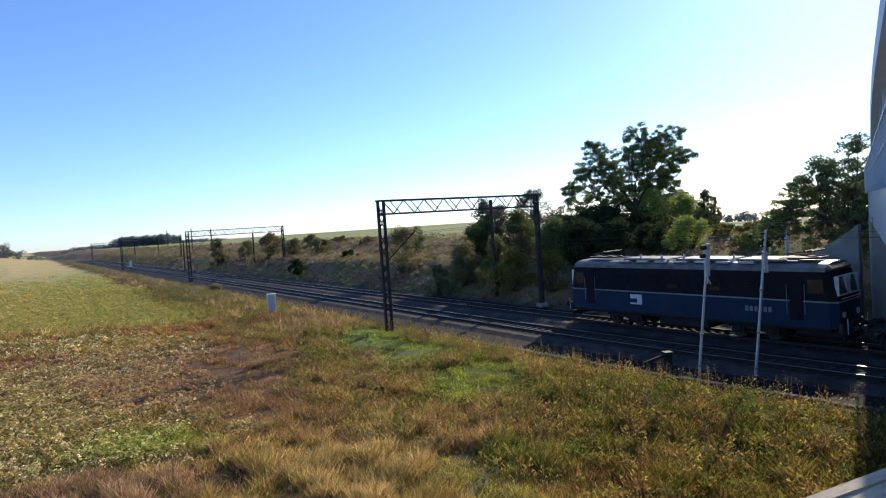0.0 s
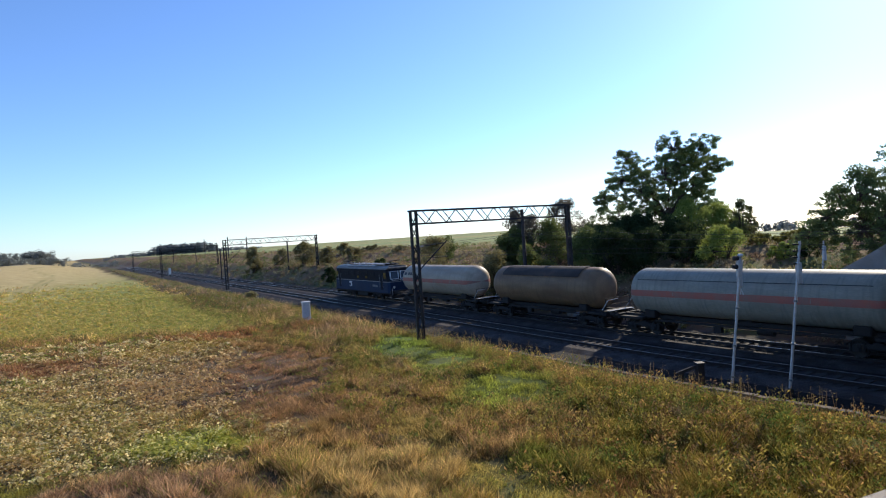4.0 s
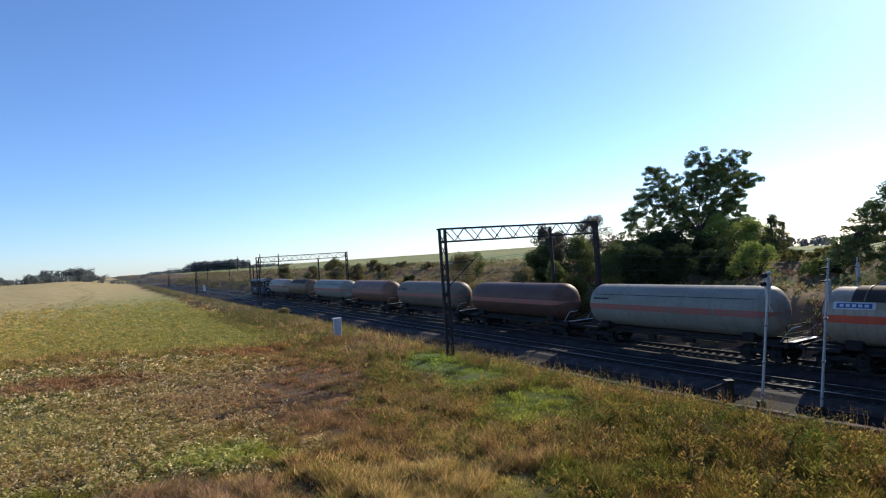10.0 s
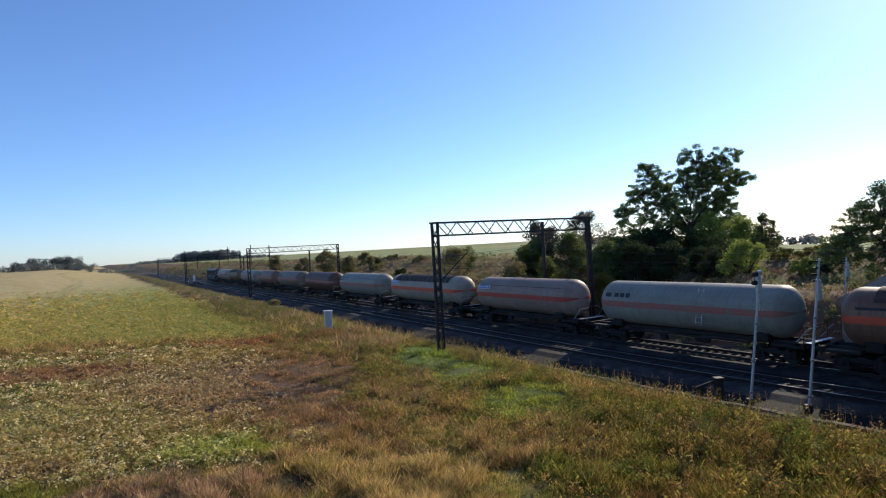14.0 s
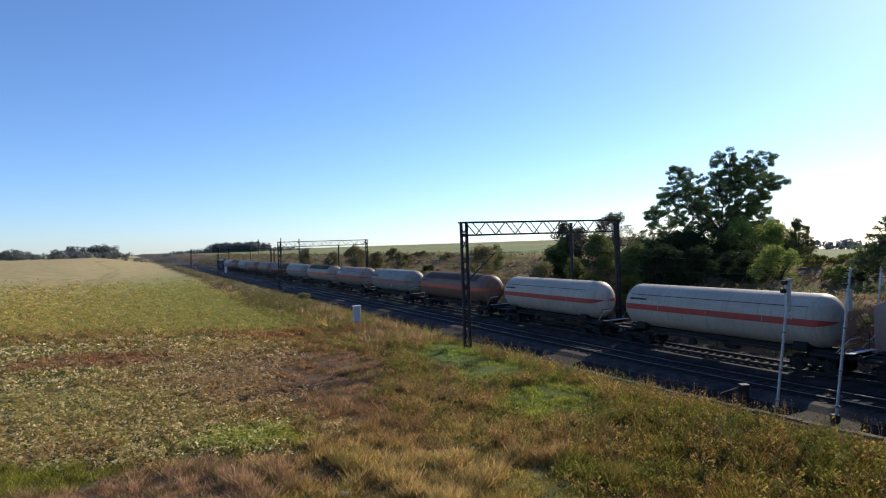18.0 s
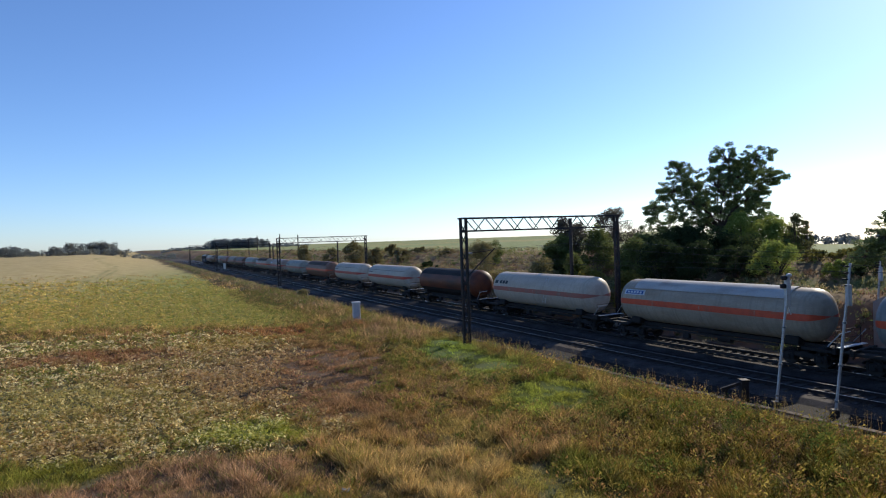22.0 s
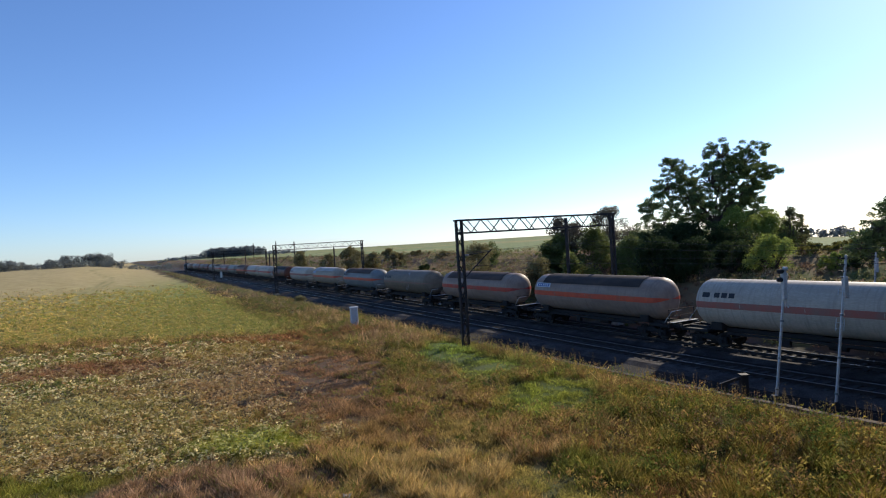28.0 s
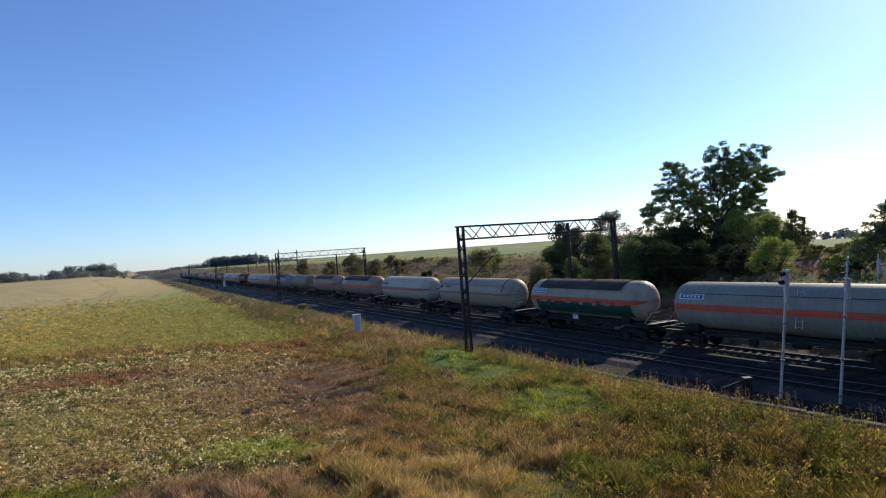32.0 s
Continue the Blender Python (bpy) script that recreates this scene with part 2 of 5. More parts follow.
def thing(name, label, category, at=None, group="", kind=""):
    ob = tagged(new(name), label, category, group, kind)
    if at is not None:
        ob.matrix_basis = at
    return ob


def cloud(name, co, faces_n, col, material, parent=None):
    """A joined mesh of many loose little faces with faces_n corners each; co (n, 3), col (n, 3) per corner."""
    co = np.asarray(co, np.float32)
    n = len(co)
    me = bpy.data.meshes.new(name)
    me.vertices.add(n)
    me.vertices.foreach_set("co", co.ravel())
    me.loops.add(n)
    me.loops.foreach_set("vertex_index", np.arange(n, dtype=np.int32))
    k = n // faces_n
    me.polygons.add(k)
    me.polygons.foreach_set("loop_start", np.arange(0, n, faces_n, dtype=np.int32))
    me.update(calc_edges=True)
    at = me.color_attributes.new("Col", "FLOAT_COLOR", "POINT")
    at.data.foreach_set("color", np.column_stack([col, np.ones(n)]).astype(np.float32).ravel())
    me.materials.append(material)
    ob = new(name, me)
    if parent:
        ob.parent = parent
    return ob


# ---- the line of the railway ----
U, N = Vector((-0.4586, 0.8886, 0)), Vector((0.8886, 0.4586, 0))
NEAR0, SPACING = Vector((10.79, 41.66, 0)), 4.87


def line(s, o=0.0):
    """A point of the line, s metres along the near track and o metres to its right, and the heading there (radians left of y)."""
    bend, slope = 0.0, 0.0
    if s < 0:
        k = max(s, -40.0)
        bend, slope = 0.0021 * k * k, 0.0042 * k
        bend += slope * (s - k)
    h = math.atan2(0.4586, 0.8886) - math.atan(slope)
    right = Vector((math.cos(h), math.sin(h), 0))
    return NEAR0 + U * s + N * bend + right * o, h


def line_coords(x, y):
    """The inverse for many points: along and across the straight line, with the bend taken off."""
    dx, dy = x - NEAR0.x, y - NEAR0.y
    s = dx * U.x + dy * U.y
    o = dx * N.x + dy * N.y
    k = np.clip(s, -40, 0)
    return s, o - (0.0021 * k * k + 0.0042 * k * np.minimum(s - k, 0))


def smooth(a, b, x):
    t = np.clip((x - a) / (b - a), 0, 1)
    return t * t * (3 - 2 * t)


def wave(x, y, s, seed=0.0):
    """A cheap smooth noise of about -1 to 1 with features s metres across."""
    x, y = x / s * 6.283 + seed, y / s * 6.283 + seed * 1.7
    return (np.sin(x + 1.3 * np.sin(0.7 * y + seed)) + np.sin(0.83 * y + 1.1 * np.sin(0.9 * x)) + np.sin(0.6 * (x + y) + 0.5 * seed) + np.sin(1.7 * x - 1.1 * y)) / 4


def ground_z(x, y):
    x, y = np.asarray(x, float), np.asarray(y, float)
    s, o = line_coords(x, y)
    r = np.hypot(x, y)
    z = np.full(x.shape, -0.45)
    left = smooth(3.5, 9.0, -o)
    z = z + left * (0.25 + 0.12 * wave(x, y, 9) + 0.05 * wave(x, y, 2.3, 2))
    z = z + smooth(9, 60, -o) * smooth(60, 400, r) * 5.6
    # verge hump beside the line
    z = z + 0.22 * np.exp(-((o + 8.5) / 2.2) ** 2) * smooth(-40, -20, s)
    # cutting beyond the far track
    bank = smooth(8.0, 15.5, o) * 3.3 + smooth(17, 27, o) * 2.0 + smooth(40, 500, o) * 1.9
    z = z + bank * (1 + 0.06 * wave(x, y, 14, 3)) + smooth(10, 20, o) * 0.35 * wave(x, y, 6, 5) * (1 - smooth(60, 200, o))
    # the land falls away beyond the bridge
    z = z - smooth(radians(19), radians(33), np.arctan2(x, y)) * smooth(42, 180, r) * smooth(14, 40, o) * 4.2
    z = z - smooth(radians(20), radians(33), np.arctan2(x, y)) * np.clip(r - 220, 0, None) * 0.028 * smooth(14, 40, o)
    # road embankment under the viewpoint
    z = z + (1 - smooth(2.0, 16.0, r)) * 4.6
    return z


# ---- ground ----
def build_ground():
    ang = np.radians(np.concatenate([np.arange(-62, 62, 0.28), np.arange(62, 298, 4.0)]))
    rad = np.concatenate([[0.01], np.geomspace(1.2, 140, 210), np.geomspace(146, 4200, 60)])
    A, Rr = np.meshgrid(ang, rad)
    x, y = Rr * np.sin(A), Rr * np.cos(A)
    z = ground_z(x, y)
    s, o = line_coords(x, y)
    nr, na = x.shape
    idx = np.arange(nr * na).reshape(nr, na)
    a, b = idx[:-1], np.roll(idx, -1, 1)[:-1]
    c, d = np.roll(idx, -1, 1)[1:], idx[1:]
    faces = np.stack([a, d, c, b], -1).reshape(-1, 4).tolist() + [idx[0].tolist()]
    me = bpy.data.meshes.new("ground")
    me.from_pydata(np.column_stack([x.ravel(), y.ravel(), z.ravel()]).tolist(), [], faces)
    col = zone_colour(x, y, s, o)
    at = me.color_attributes.new("Col", "FLOAT_COLOR", "POINT")
    at.data.foreach_set("color", np.column_stack([col.reshape(-1, 3), np.ones(nr * na)]).astype(np.float32).ravel())
    me.polygons.foreach_set("use_smooth", [True] * len(me.polygons))
    me.materials.append(M_GROUND)
    tagged(new("ground", me), "dry grassland, stubble field and railway cutting in late summer", "ground", kind="structure")


def lerp(a, b, t):
    return a * (1 - t[..., None]) + np.asarray(b) * t[..., None]


FIELD_EDGE = 11.5


# patches of cover: centre, half-widths, colour, height of the growth against its surroundings
PATCHES = (
    (13.0, 19.0, 8.5, 7.0, (0.155, 0.15, 0.045), 0.95), (-17.0, 30.0, 9.0, 8.0, (0.20, 0.165, 0.07), 0.8),
    (-26.5, 44.8, 7.0, 3.4, (0.175, 0.115, 0.072), 1.0), (-13.7, 42.0, 9.0, 9.0, (0.165, 0.115, 0.072), 0.7), (-18.0, 50.0, 4.0, 4.0, (0.20, 0.15, 0.05), 0.8),
    (-8.6, 25.6, 2.6, 1.6, (0.17, 0.215, 0.045), 0.6), (-13.8, 20.5, 1.9, 1.9, (0.13, 0.155, 0.035), 0.8), (-15.5, 24.0, 2.4, 1.2, (0.14, 0.09, 0.055), 0.9),
    (-9.0, 20.6, 4.8, 2.2, (0.225, 0.165, 0.135), 0.75), (-13.0, 19.0, 2.6, 1.6, (0.225, 0.155, 0.12), 0.75), (-4.7, 17.6, 0.8, 0.9, (0.10, 0.16, 0.035), 0.8), (-2.5, 17.9, 1.1, 0.8, (0.07, 0.05, 0.03), 0.35),
    (0.3, 42.6, 2.3, 4.2, (0.14, 0.20, 0.05), 0.6), (2.2, 37.0, 2.3, 3.4, (0.14, 0.19, 0.05), 0.6), (4.6, 29.6, 2.6, 3.0, (0.14, 0.215, 0.045), 0.6), (3.0, 23.2, 2.6, 2.4, (0.22, 0.165, 0.10), 1.1),
    (3.6, 19.0, 2.3, 1.1, (0.085, 0.105, 0.032), 0.75), (-0.6, 20.6, 2.6, 2.6, (0.27, 0.225, 0.125), 1.05), (-1.2, 28.5, 2.2, 5.5, (0.20, 0.148, 0.095), 1.0),
    (9.2, 24.0, 2.2, 2.0, (0.135, 0.17, 0.04), 0.9), (12.6, 19.8, 1.5, 1.8, (0.10, 0.20, 0.04), 0.85), (10.2, 21.0, 1.5, 2.6, (0.22, 0.19, 0.06), 1.0), (7.0, 18.2, 1.6, 1.5, (0.17, 0.105, 0.06), 0.9),
    (13.4, 20.6, 1.6, 2.0, (0.24, 0.19, 0.055), 1.0), (6.0, 25.0, 1.4, 1.4, (0.16, 0.13, 0.085), 1.0), (0.4, 33.5, 2.4, 3.5, (0.17, 0.13, 0.09), 1.0), (-4.4, 48.8, 2.6, 4.0, (0.20, 0.15, 0.115), 1.25), (0.9, 37.6, 1.8, 2.6, (0.21, 0.16, 0.12), 1.2), (-7.6, 56.0, 2.4, 4.0, (0.20, 0.155, 0.12), 1.2),
    (-4.0, 27.0, 2.6, 3.0, (0.19, 0.14, 0.075), 0.9), (-8.0, 33.0, 4.0, 4.0, (0.16, 0.11, 0.065), 0.8), (-22.0, 32.0, 5.0, 4.0, (0.20, 0.20, 0.09), 0.7),
    (0.2, 25.4, 0.8, 2.0, (0.235, 0.205, 0.09), 0.55), (1.2, 22.6, 0.8, 1.9, (0.235, 0.21, 0.09), 0.55), (2.4, 19.8, 0.9, 1.7, (0.22, 0.21, 0.08), 0.55), (3.4, 17.6, 1.1, 1.3, (0.20, 0.20, 0.075), 0.55),
    (4.4, 20.6, 1.5, 1.0, (0.09, 0.12, 0.03), 0.8), (8.3, 21.2, 1.6, 1.2, (0.10, 0.13, 0.03), 0.9), (10.8, 18.2, 1.4, 1.2, (0.11, 0.16, 0.035), 0.9), (6.2, 22.6, 2.0, 1.1, (0.19, 0.135, 0.07), 1.15), (9.4, 26.6, 2.6, 1.2, (0.20, 0.19, 0.05), 1.1),
    (-9.5, 38.0, 6.5, 8.0, (0.165, 0.108, 0.082), 0.6), (-4.8, 31.0, 3.2, 4.5, (0.185, 0.128, 0.09), 0.8), (-14.0, 56.0, 8.0, 2.8, (0.19, 0.10, 0.06), 0.8), (-26.0, 45.2, 7.0, 3.0, (0.17, 0.10, 0.068), 0.9),
    (-0.2, 43.4, 2.3, 4.6, (0.14, 0.205, 0.05), 0.45), (2.2, 37.4, 2.2, 3.8, (0.14, 0.20, 0.05), 0.5), (5.4, 30.6, 2.2, 2.6, (0.15, 0.19, 0.045), 0.65), (-14.2, 21.6, 2.4, 1.5, (0.14, 0.16, 0.038), 0.7), (-7.6, 25.0, 2.2, 1.3, (0.17, 0.205, 0.045), 0.6),
)


def patched(x, y, col, h, strength):
    for i, (cx, cy, rx, ry, c, hm) in enumerate(PATCHES):
        d = ((x - cx) / rx) ** 2 + ((y - cy) / ry) ** 2 + 0.5 * wave(x, y, 2.6, i) + 0.25 * wave(x, y, 0.9, i)
        w = (1 - smooth(0.45, 1.35, d)) * strength
        col = lerp(col, c, w)
        h = h * (1 + (hm - 1) * w)
    return col, h


def zones(x, y, s, o):
    """Weights of the kinds of ground cover: field, weeds (low pale leaves), red grass, green verge."""
    r = np.hypot(x, y)
    w = 0.5 + 0.5 * wave(x, y, 13, 1)
    field = smooth(0, 2.5, -o - FIELD_EDGE - 3 * wave(s, s * 0.3, 60)) * smooth(54, 62, y + 0.12 * x + 3 * wave(x, y, 12, 4))
    weeds = smooth(-3, -9, x + 0.27 * (y - 20) + 2.6 * wave(x, y, 7, 3) + 1.4 * wave(x, y, 2.7, 6)) * smooth(22.0, 24.0, y - 0.12 * (x + 10) + 0.8 * wave(x, y, 3, 8)) * (1 - smooth(50, 60, y + 2 * wave(x, y, 7))) * (1 - field)
    weeds = weeds * (1 - 0.85 * np.exp(-((x + 26) / 6) ** 2 - ((y - 46) / 4.5) ** 2))
    red = smooth(50, 54, y + 3 * wave(x, y, 9, 2)) * (1 - smooth(56, 62, y)) * smooth(-8, -16, x) * smooth(-0.25, 0.35, wave(x, y, 10, 5)) * 0.7
    green = np.clip(1.6 * np.exp(-((o + 6.8) / 2.0) ** 2) * smooth(-0.2, 0.5, wave(x, y, 11, 7)) + smooth(0.45, 0.8, wave(x, y, 6, 3)) * smooth(-16, -6, o), 0, 1) * (o < -3.5)
    return field, weeds, red, green, w


def zone_colour(x, y, s, o):
    field, weeds, red, green, w = zones(x, y, s, o)
    n = 0.5 + 0.5 * wave(x, y, 3.1, 8)
    col = lerp(np.full(x.shape + (3,), (0.10, 0.07, 0.035)), (0.08, 0.06, 0.03), w)
    col = lerp(col, (0.14, 0.10, 0.05), smooth(0.55, 0.9, n))
    strip = 0.5 + 0.5 * wave(s * 0.12, o, 9, 3) + 0.35 * wave(x, y, 60, 2)
    fcol = lerp(np.full(x.shape + (3,), (0.46, 0.36, 0.17)), (0.38, 0.31, 0.125), smooth(0.35, 0.75, strip))
    fcol = lerp(fcol, (0.37, 0.335, 0.11), smooth(170, 55, y + 0.3 * x + 14 * wave(x, y, 25, 6)))
    near_line = smooth(50, 13, -o + 5 * wave(x, y, 30, 4)) * smooth(420, 110, s)
    fcol = lerp(fcol, (0.265, 0.295, 0.085), near_line * 0.9)
    mottle = 0.5 * wave(x, y, 5.5, 15) + 0.5 * wave(x, y, 2.4, 16)
    fcol = fcol * (1 + 0.22 * mottle)[..., None]
    fcol = lerp(fcol, (0.50, 0.40, 0.20), 0.7 * smooth(70, 150, y - 0.4 * (x + 60)) * smooth(-60, -120, x))
    for lane in (38.0, 40.2):
        fcol = lerp(fcol, (0.20, 0.20, 0.075), 0.55 * np.exp(-((o + lane + 5 * np.sin(s / 45)) / 0.5) ** 2) * smooth(20, 60, s))
    col = lerp(col, fcol, field)
    col = lerp(col, (0.20, 0.165, 0.075), weeds)
    col = lerp(col, (0.17, 0.085, 0.05), red * 0.8)
    col = lerp(col, (0.10, 0.155, 0.035), green)
    col, _ = patched(x, y, col, np.ones(x.shape), 0.45)
    formation = smooth(-4.6, -3.6, o) * (1 - smooth(8.2, 9.0, o))
    col = lerp(col, (0.09, 0.08, 0.075), formation)
    far_bank = smooth(8.5, 9.5, o)
    bcol = lerp(np.full(x.shape + (3,), (0.25, 0.175, 0.095)), (0.20, 0.115, 0.075), smooth(-0.1, 0.4, wave(x, y, 17, 6)) * (1 - smooth(28, 34, o)))
    bcol = lerp(bcol, (0.12, 0.14, 0.045), smooth(0.2, 0.6, wave(x, y, 11, 9)) * (1 - smooth(30, 40, o)))
    pl = lerp(np.full(x.shape + (3,), (0.27, 0.31, 0.13)), (0.36, 0.33, 0.14), smooth(0.0, 0.4, wave(s, o, 180, 2)))
    bcol = lerp(bcol, pl, smooth(34, 46, o))
    return lerp(col, bcol, far_bank)


build_ground()


# ---- the two tracks ----
def ribbon(prof, s0, s1, step, o):
    """A section (across, height) carried along the line."""
    mb = MB()
    ss = [s0 + i * step for i in range(int((s1 - s0) / step) + 1)]
    k = len(prof)
    for s in ss:
        p, h = line(s, o)
        right = Vector((math.cos(h), math.sin(h), 0))
        mb.v += [tuple(p + right * a + Vector((0, 0, z))) for a, z in prof]
    for j in range(len(ss) - 1):
        for i in range(k - 1):
            mb.f.append([j * k + i, j * k + i + 1, (j + 1) * k + i + 1, (j + 1) * k + i])
    return mb


S0, S1 = -62, 400
formation = part("track_bed", ribbon([(-4.6, -0.5), (-4.0, -0.36), (-2.3, -0.40), (4.87 / 2, -0.38), (7.4, -0.40), (8.6, -0.42), (9.2, -0.6)], S0, S1, 6, 0), M_GRIT)
tagged(formation, "dark grit formation under a double-track railway", "track bed", kind="structure")
for o in (0.0, SPACING):
    bed = part("ballast", ribbon([(-2.25, -0.42), (-1.75, -0.20), (-1.35, -0.185), (-0.8, -0.20), (0, -0.215), (0.8, -0.20), (1.35, -0.185), (1.75, -0.20), (2.25, -0.42)], S0, S1, 3, o), M_BALLAST)
    tagged(bed, "grey-brown crushed-stone ballast bed of a railway track", "ballast", group="ballast beds", kind="structure")
    track = thing("railway_track", "steel rails with dark flanks on concrete sleepers in ballast", "railway track", group="railway tracks", kind="structure")
    for g in (-0.7525, 0.7525):
        rail = part("rail", ribbon([(g - 0.062, -0.165), (g - 0.062, -0.15), (g - 0.012, -0.13), (g - 0.012, -0.04), (g - 0.034, -0.03), (g - 0.034, -0.006)], S0, S1, 4, o), M_RAIL, track)
        rail2 = ribbon([(g + 0.034, -0.006), (g + 0.034, -0.03), (g + 0.012, -0.04), (g + 0.012, -0.13), (g + 0.062, -0.15), (g + 0.062, -0.165)], S0, S1, 4, o)
        part("rail_flank", rail2, M_RAIL, rail)
        part("rail_head", ribbon([(g - 0.034, -0.006), (g - 0.028, 0.0), (g + 0.028, 0.0), (g + 0.034, -0.006)], S0, S1, 4, o), M_RAILTOP, rail, "worn shiny rail head")
    sl = MB().add([(a * w, b * 1.25, z) for z, w in ((-0.32, 0.15), (-0.165, 0.115)) for a, b in ((-1, -1), (1, -1), (1, 1), (-1, 1))],
                  [(3, 2, 1, 0), (4, 5, 6, 7), (0, 1, 5, 4), (1, 2, 6, 5), (2, 3, 7, 6), (3, 0, 4, 7)]).mesh("sleeper")
    rest = MB()
    for i in range(700):
        s = S0 + 0.4 + i * 0.62
        if s > S1 - 1:
            break
        p, h = line(s, o)
        m = Matrix.Translation(p) @ Matrix.Rotation(h + math.pi / 2, 4, "Z")
        if -36 < s < 120:
            part("sleeper", sl, M_SLEEPER, track, at=m)
        else:
            rest.add([v.co for v in sl.vertices], [list(f.vertices) for f in sl.polygons], m)
    tagged(part("far_sleepers", rest, M_SLEEPER, track), kind="stuff")
# cable trough along the near edge
trough = thing("cable_trough", "weathered concrete cable trough beside the track", "cable trough", kind="structure")
lid = MB().box(0, 0, 0, 0.96, 0.34, 0.08, 0.012).mesh("trough_lid")
for i in range(110):
    s = -34 + i * 0.98
    p, h = line(s, -4.75 - 0.35 * math.sin(s / 17))
    part("trough_lid", lid, M_TROUGH, trough, at=Matrix.Translation((p.x, p.y, -0.24 + 0.02 * math.sin(i * 1.7))) @ Matrix.Rotation(h + math.pi / 2 + 0.02 * math.sin(i * 2.3), 4, "Z"))


# ---- overhead line ----
def gantry(x, y, width, height, label, mid=None):
    """A portal of two lattice legs and a lattice beam across both tracks."""
    z0 = -0.5
    g = thing("catenary_gantry", label, "catenary gantry", Matrix.Translation((x, y, 0)) @ Matrix.Rotation(math.atan2(N.y, N.x), 4, "Z"), group="catenary gantries")
    H, D, W = height, 0.95, 0.46

    def leg(cx, zb, W):
        lg = part("leg", MB().box(cx, 0, zb + 0.15, 0.75, 0.75, 0.35, 0.04), M_CONC, g, "concrete footing of a lattice leg")
        for a in (-1, 1):
            part("leg_channel", MB().box(cx + a * W * 0.5, 0, (zb + H) / 2 + 0.1, 0.17, 0.2, H - zb - 0.2, 0.015), M_STEEL, lg)
        n = 9
        for i in range(n):
            za, zc = (zb + 0.5 + (H - zb - 0.7) * k / n for k in (i, i + 1))
            for b in (-1, 1):
                e = b if i % 2 else -b
                part("lacing", MB().bar((cx - e * W * 0.5, b * 0.09, za), (cx + e * W * 0.5, b * 0.09, zc), 0.02, 0.07), M_STEEL, lg)
        for z in (zb + 0.5, (zb + H) / 2, H - 0.95):
            part("batten", MB().bar((cx - W * 0.5, -0.1, z), (cx + W * 0.5, -0.1, z), 0.02, 0.22), M_STEEL, lg)

    leg(0, z0, 0.46)
    leg(width, z0 + 0.2, 0.34)
    beam = part("beam", MB().bar((-0.3, -0.25, H), (width + 0.3, -0.25, H), 0.1, 0.12), M_STEEL, g)
    part("chord", MB().bar((-0.3, 0.25, H), (width + 0.3, 0.25, H), 0.1, 0.12), M_STEEL, beam)
    part("chord", MB().bar((0, -0.25, H - D), (width, -0.25, H - D), 0.1, 0.12), M_STEEL, beam)
    part("chord", MB().bar((0, 0.25, H - D), (width, 0.25, H - D), 0.1, 0.12), M_STEEL, beam)
    n = max(8, int(width / 0.86))
    for i in range(n):
        xa, xb = width * i / n, width * (i + 1) / n
        za, zb = (H - D, H) if i % 2 else (H, H - D)
        part("diagonal", MB().bar((xa, -0.25, za), (xb, -0.25, zb), 0.06, 0.06), M_STEEL, beam)
        if i % 2:
            part("diagonal", MB().bar((xa, 0.25, H), (xb, 0.25, H - D), 0.05, 0.05), M_STEEL, beam)
    # cantilever with stays on the near leg
    arm = part("cantilever", MB().rod((W / 2, 0, 4.9), (2.7, 0, 6.9), 0.045).rod((W / 2, 0, 6.6), (2.6, 0, 6.75), 0.03).rod((1.2, 0, 5.75), (2.75, 0, 5.7), 0.025), M_STEEL, g, "slanted cantilever with stays")
    part("insulator", MB().turned([(a * 0.06, 0.08 if a % 2 else 0.045) for a in range(7)], n=10), M_CONC, arm, "ribbed insulator", at=Matrix.Translation((W / 2 + 0.1, 0, 6.6)))
    return g


GANTRIES = ((1.45, 45.3, 14.9, 9.2), (-31.7, 116.3, 17.6, 9.0), (-74.3, 198.7, 17.0, 9.0), (-120.0, 287.0, 17.0, 9.0))
for gx, gy, gw, gh in GANTRIES:
    gantry(gx, gy, gw, gh, "dark lattice steel gantry spanning two railway tracks")


def mast(x, y, height, label, lean=(0, 0), r=0.2, stay=0):
    z = float(ground_z(x, y)) - 0.1
    t = thing("line_mast", label, "mast", Matrix.Translation((x, y, z)), group="line masts")
    top = Vector((lean[0] * height, lean[1] * height, height))
    part("pole", MB().rod((0, 0, 0), top, r, r * 0.8, 8), M_STEEL, t)
    part("bracket", MB().bar(top + Vector((-0.5, 0, -1.2)), top + Vector((0.3, 0, -1.2)), 0.08, 0.08), M_STEEL, t)
    part("cap", MB().box(top.x, top.y, top.z, 0.3, 0.3, 0.12, 0.02), M_STEEL, t)
    if stay:
        part("stay", MB().rod(top * 0.55, (stay, 0, 0.1), 0.05, n=6), M_STEEL, t)
    return t


for mx, my, mh, st in ((12.35, 59.6, 9.4, 0), (19.2, 93, 5.1, -3.5), (-24.0, 137, 6.4, -5.0), (-45, 160, 8.0, 0), (-47, 196, 7.8, 0), (-62, 230, 7.8, 3), (-84, 262, 7.6, 0), (-92, 300, 8, 0)):
    mast(mx, my, mh, "dark slender line mast standing on the dry bank", stay=st)


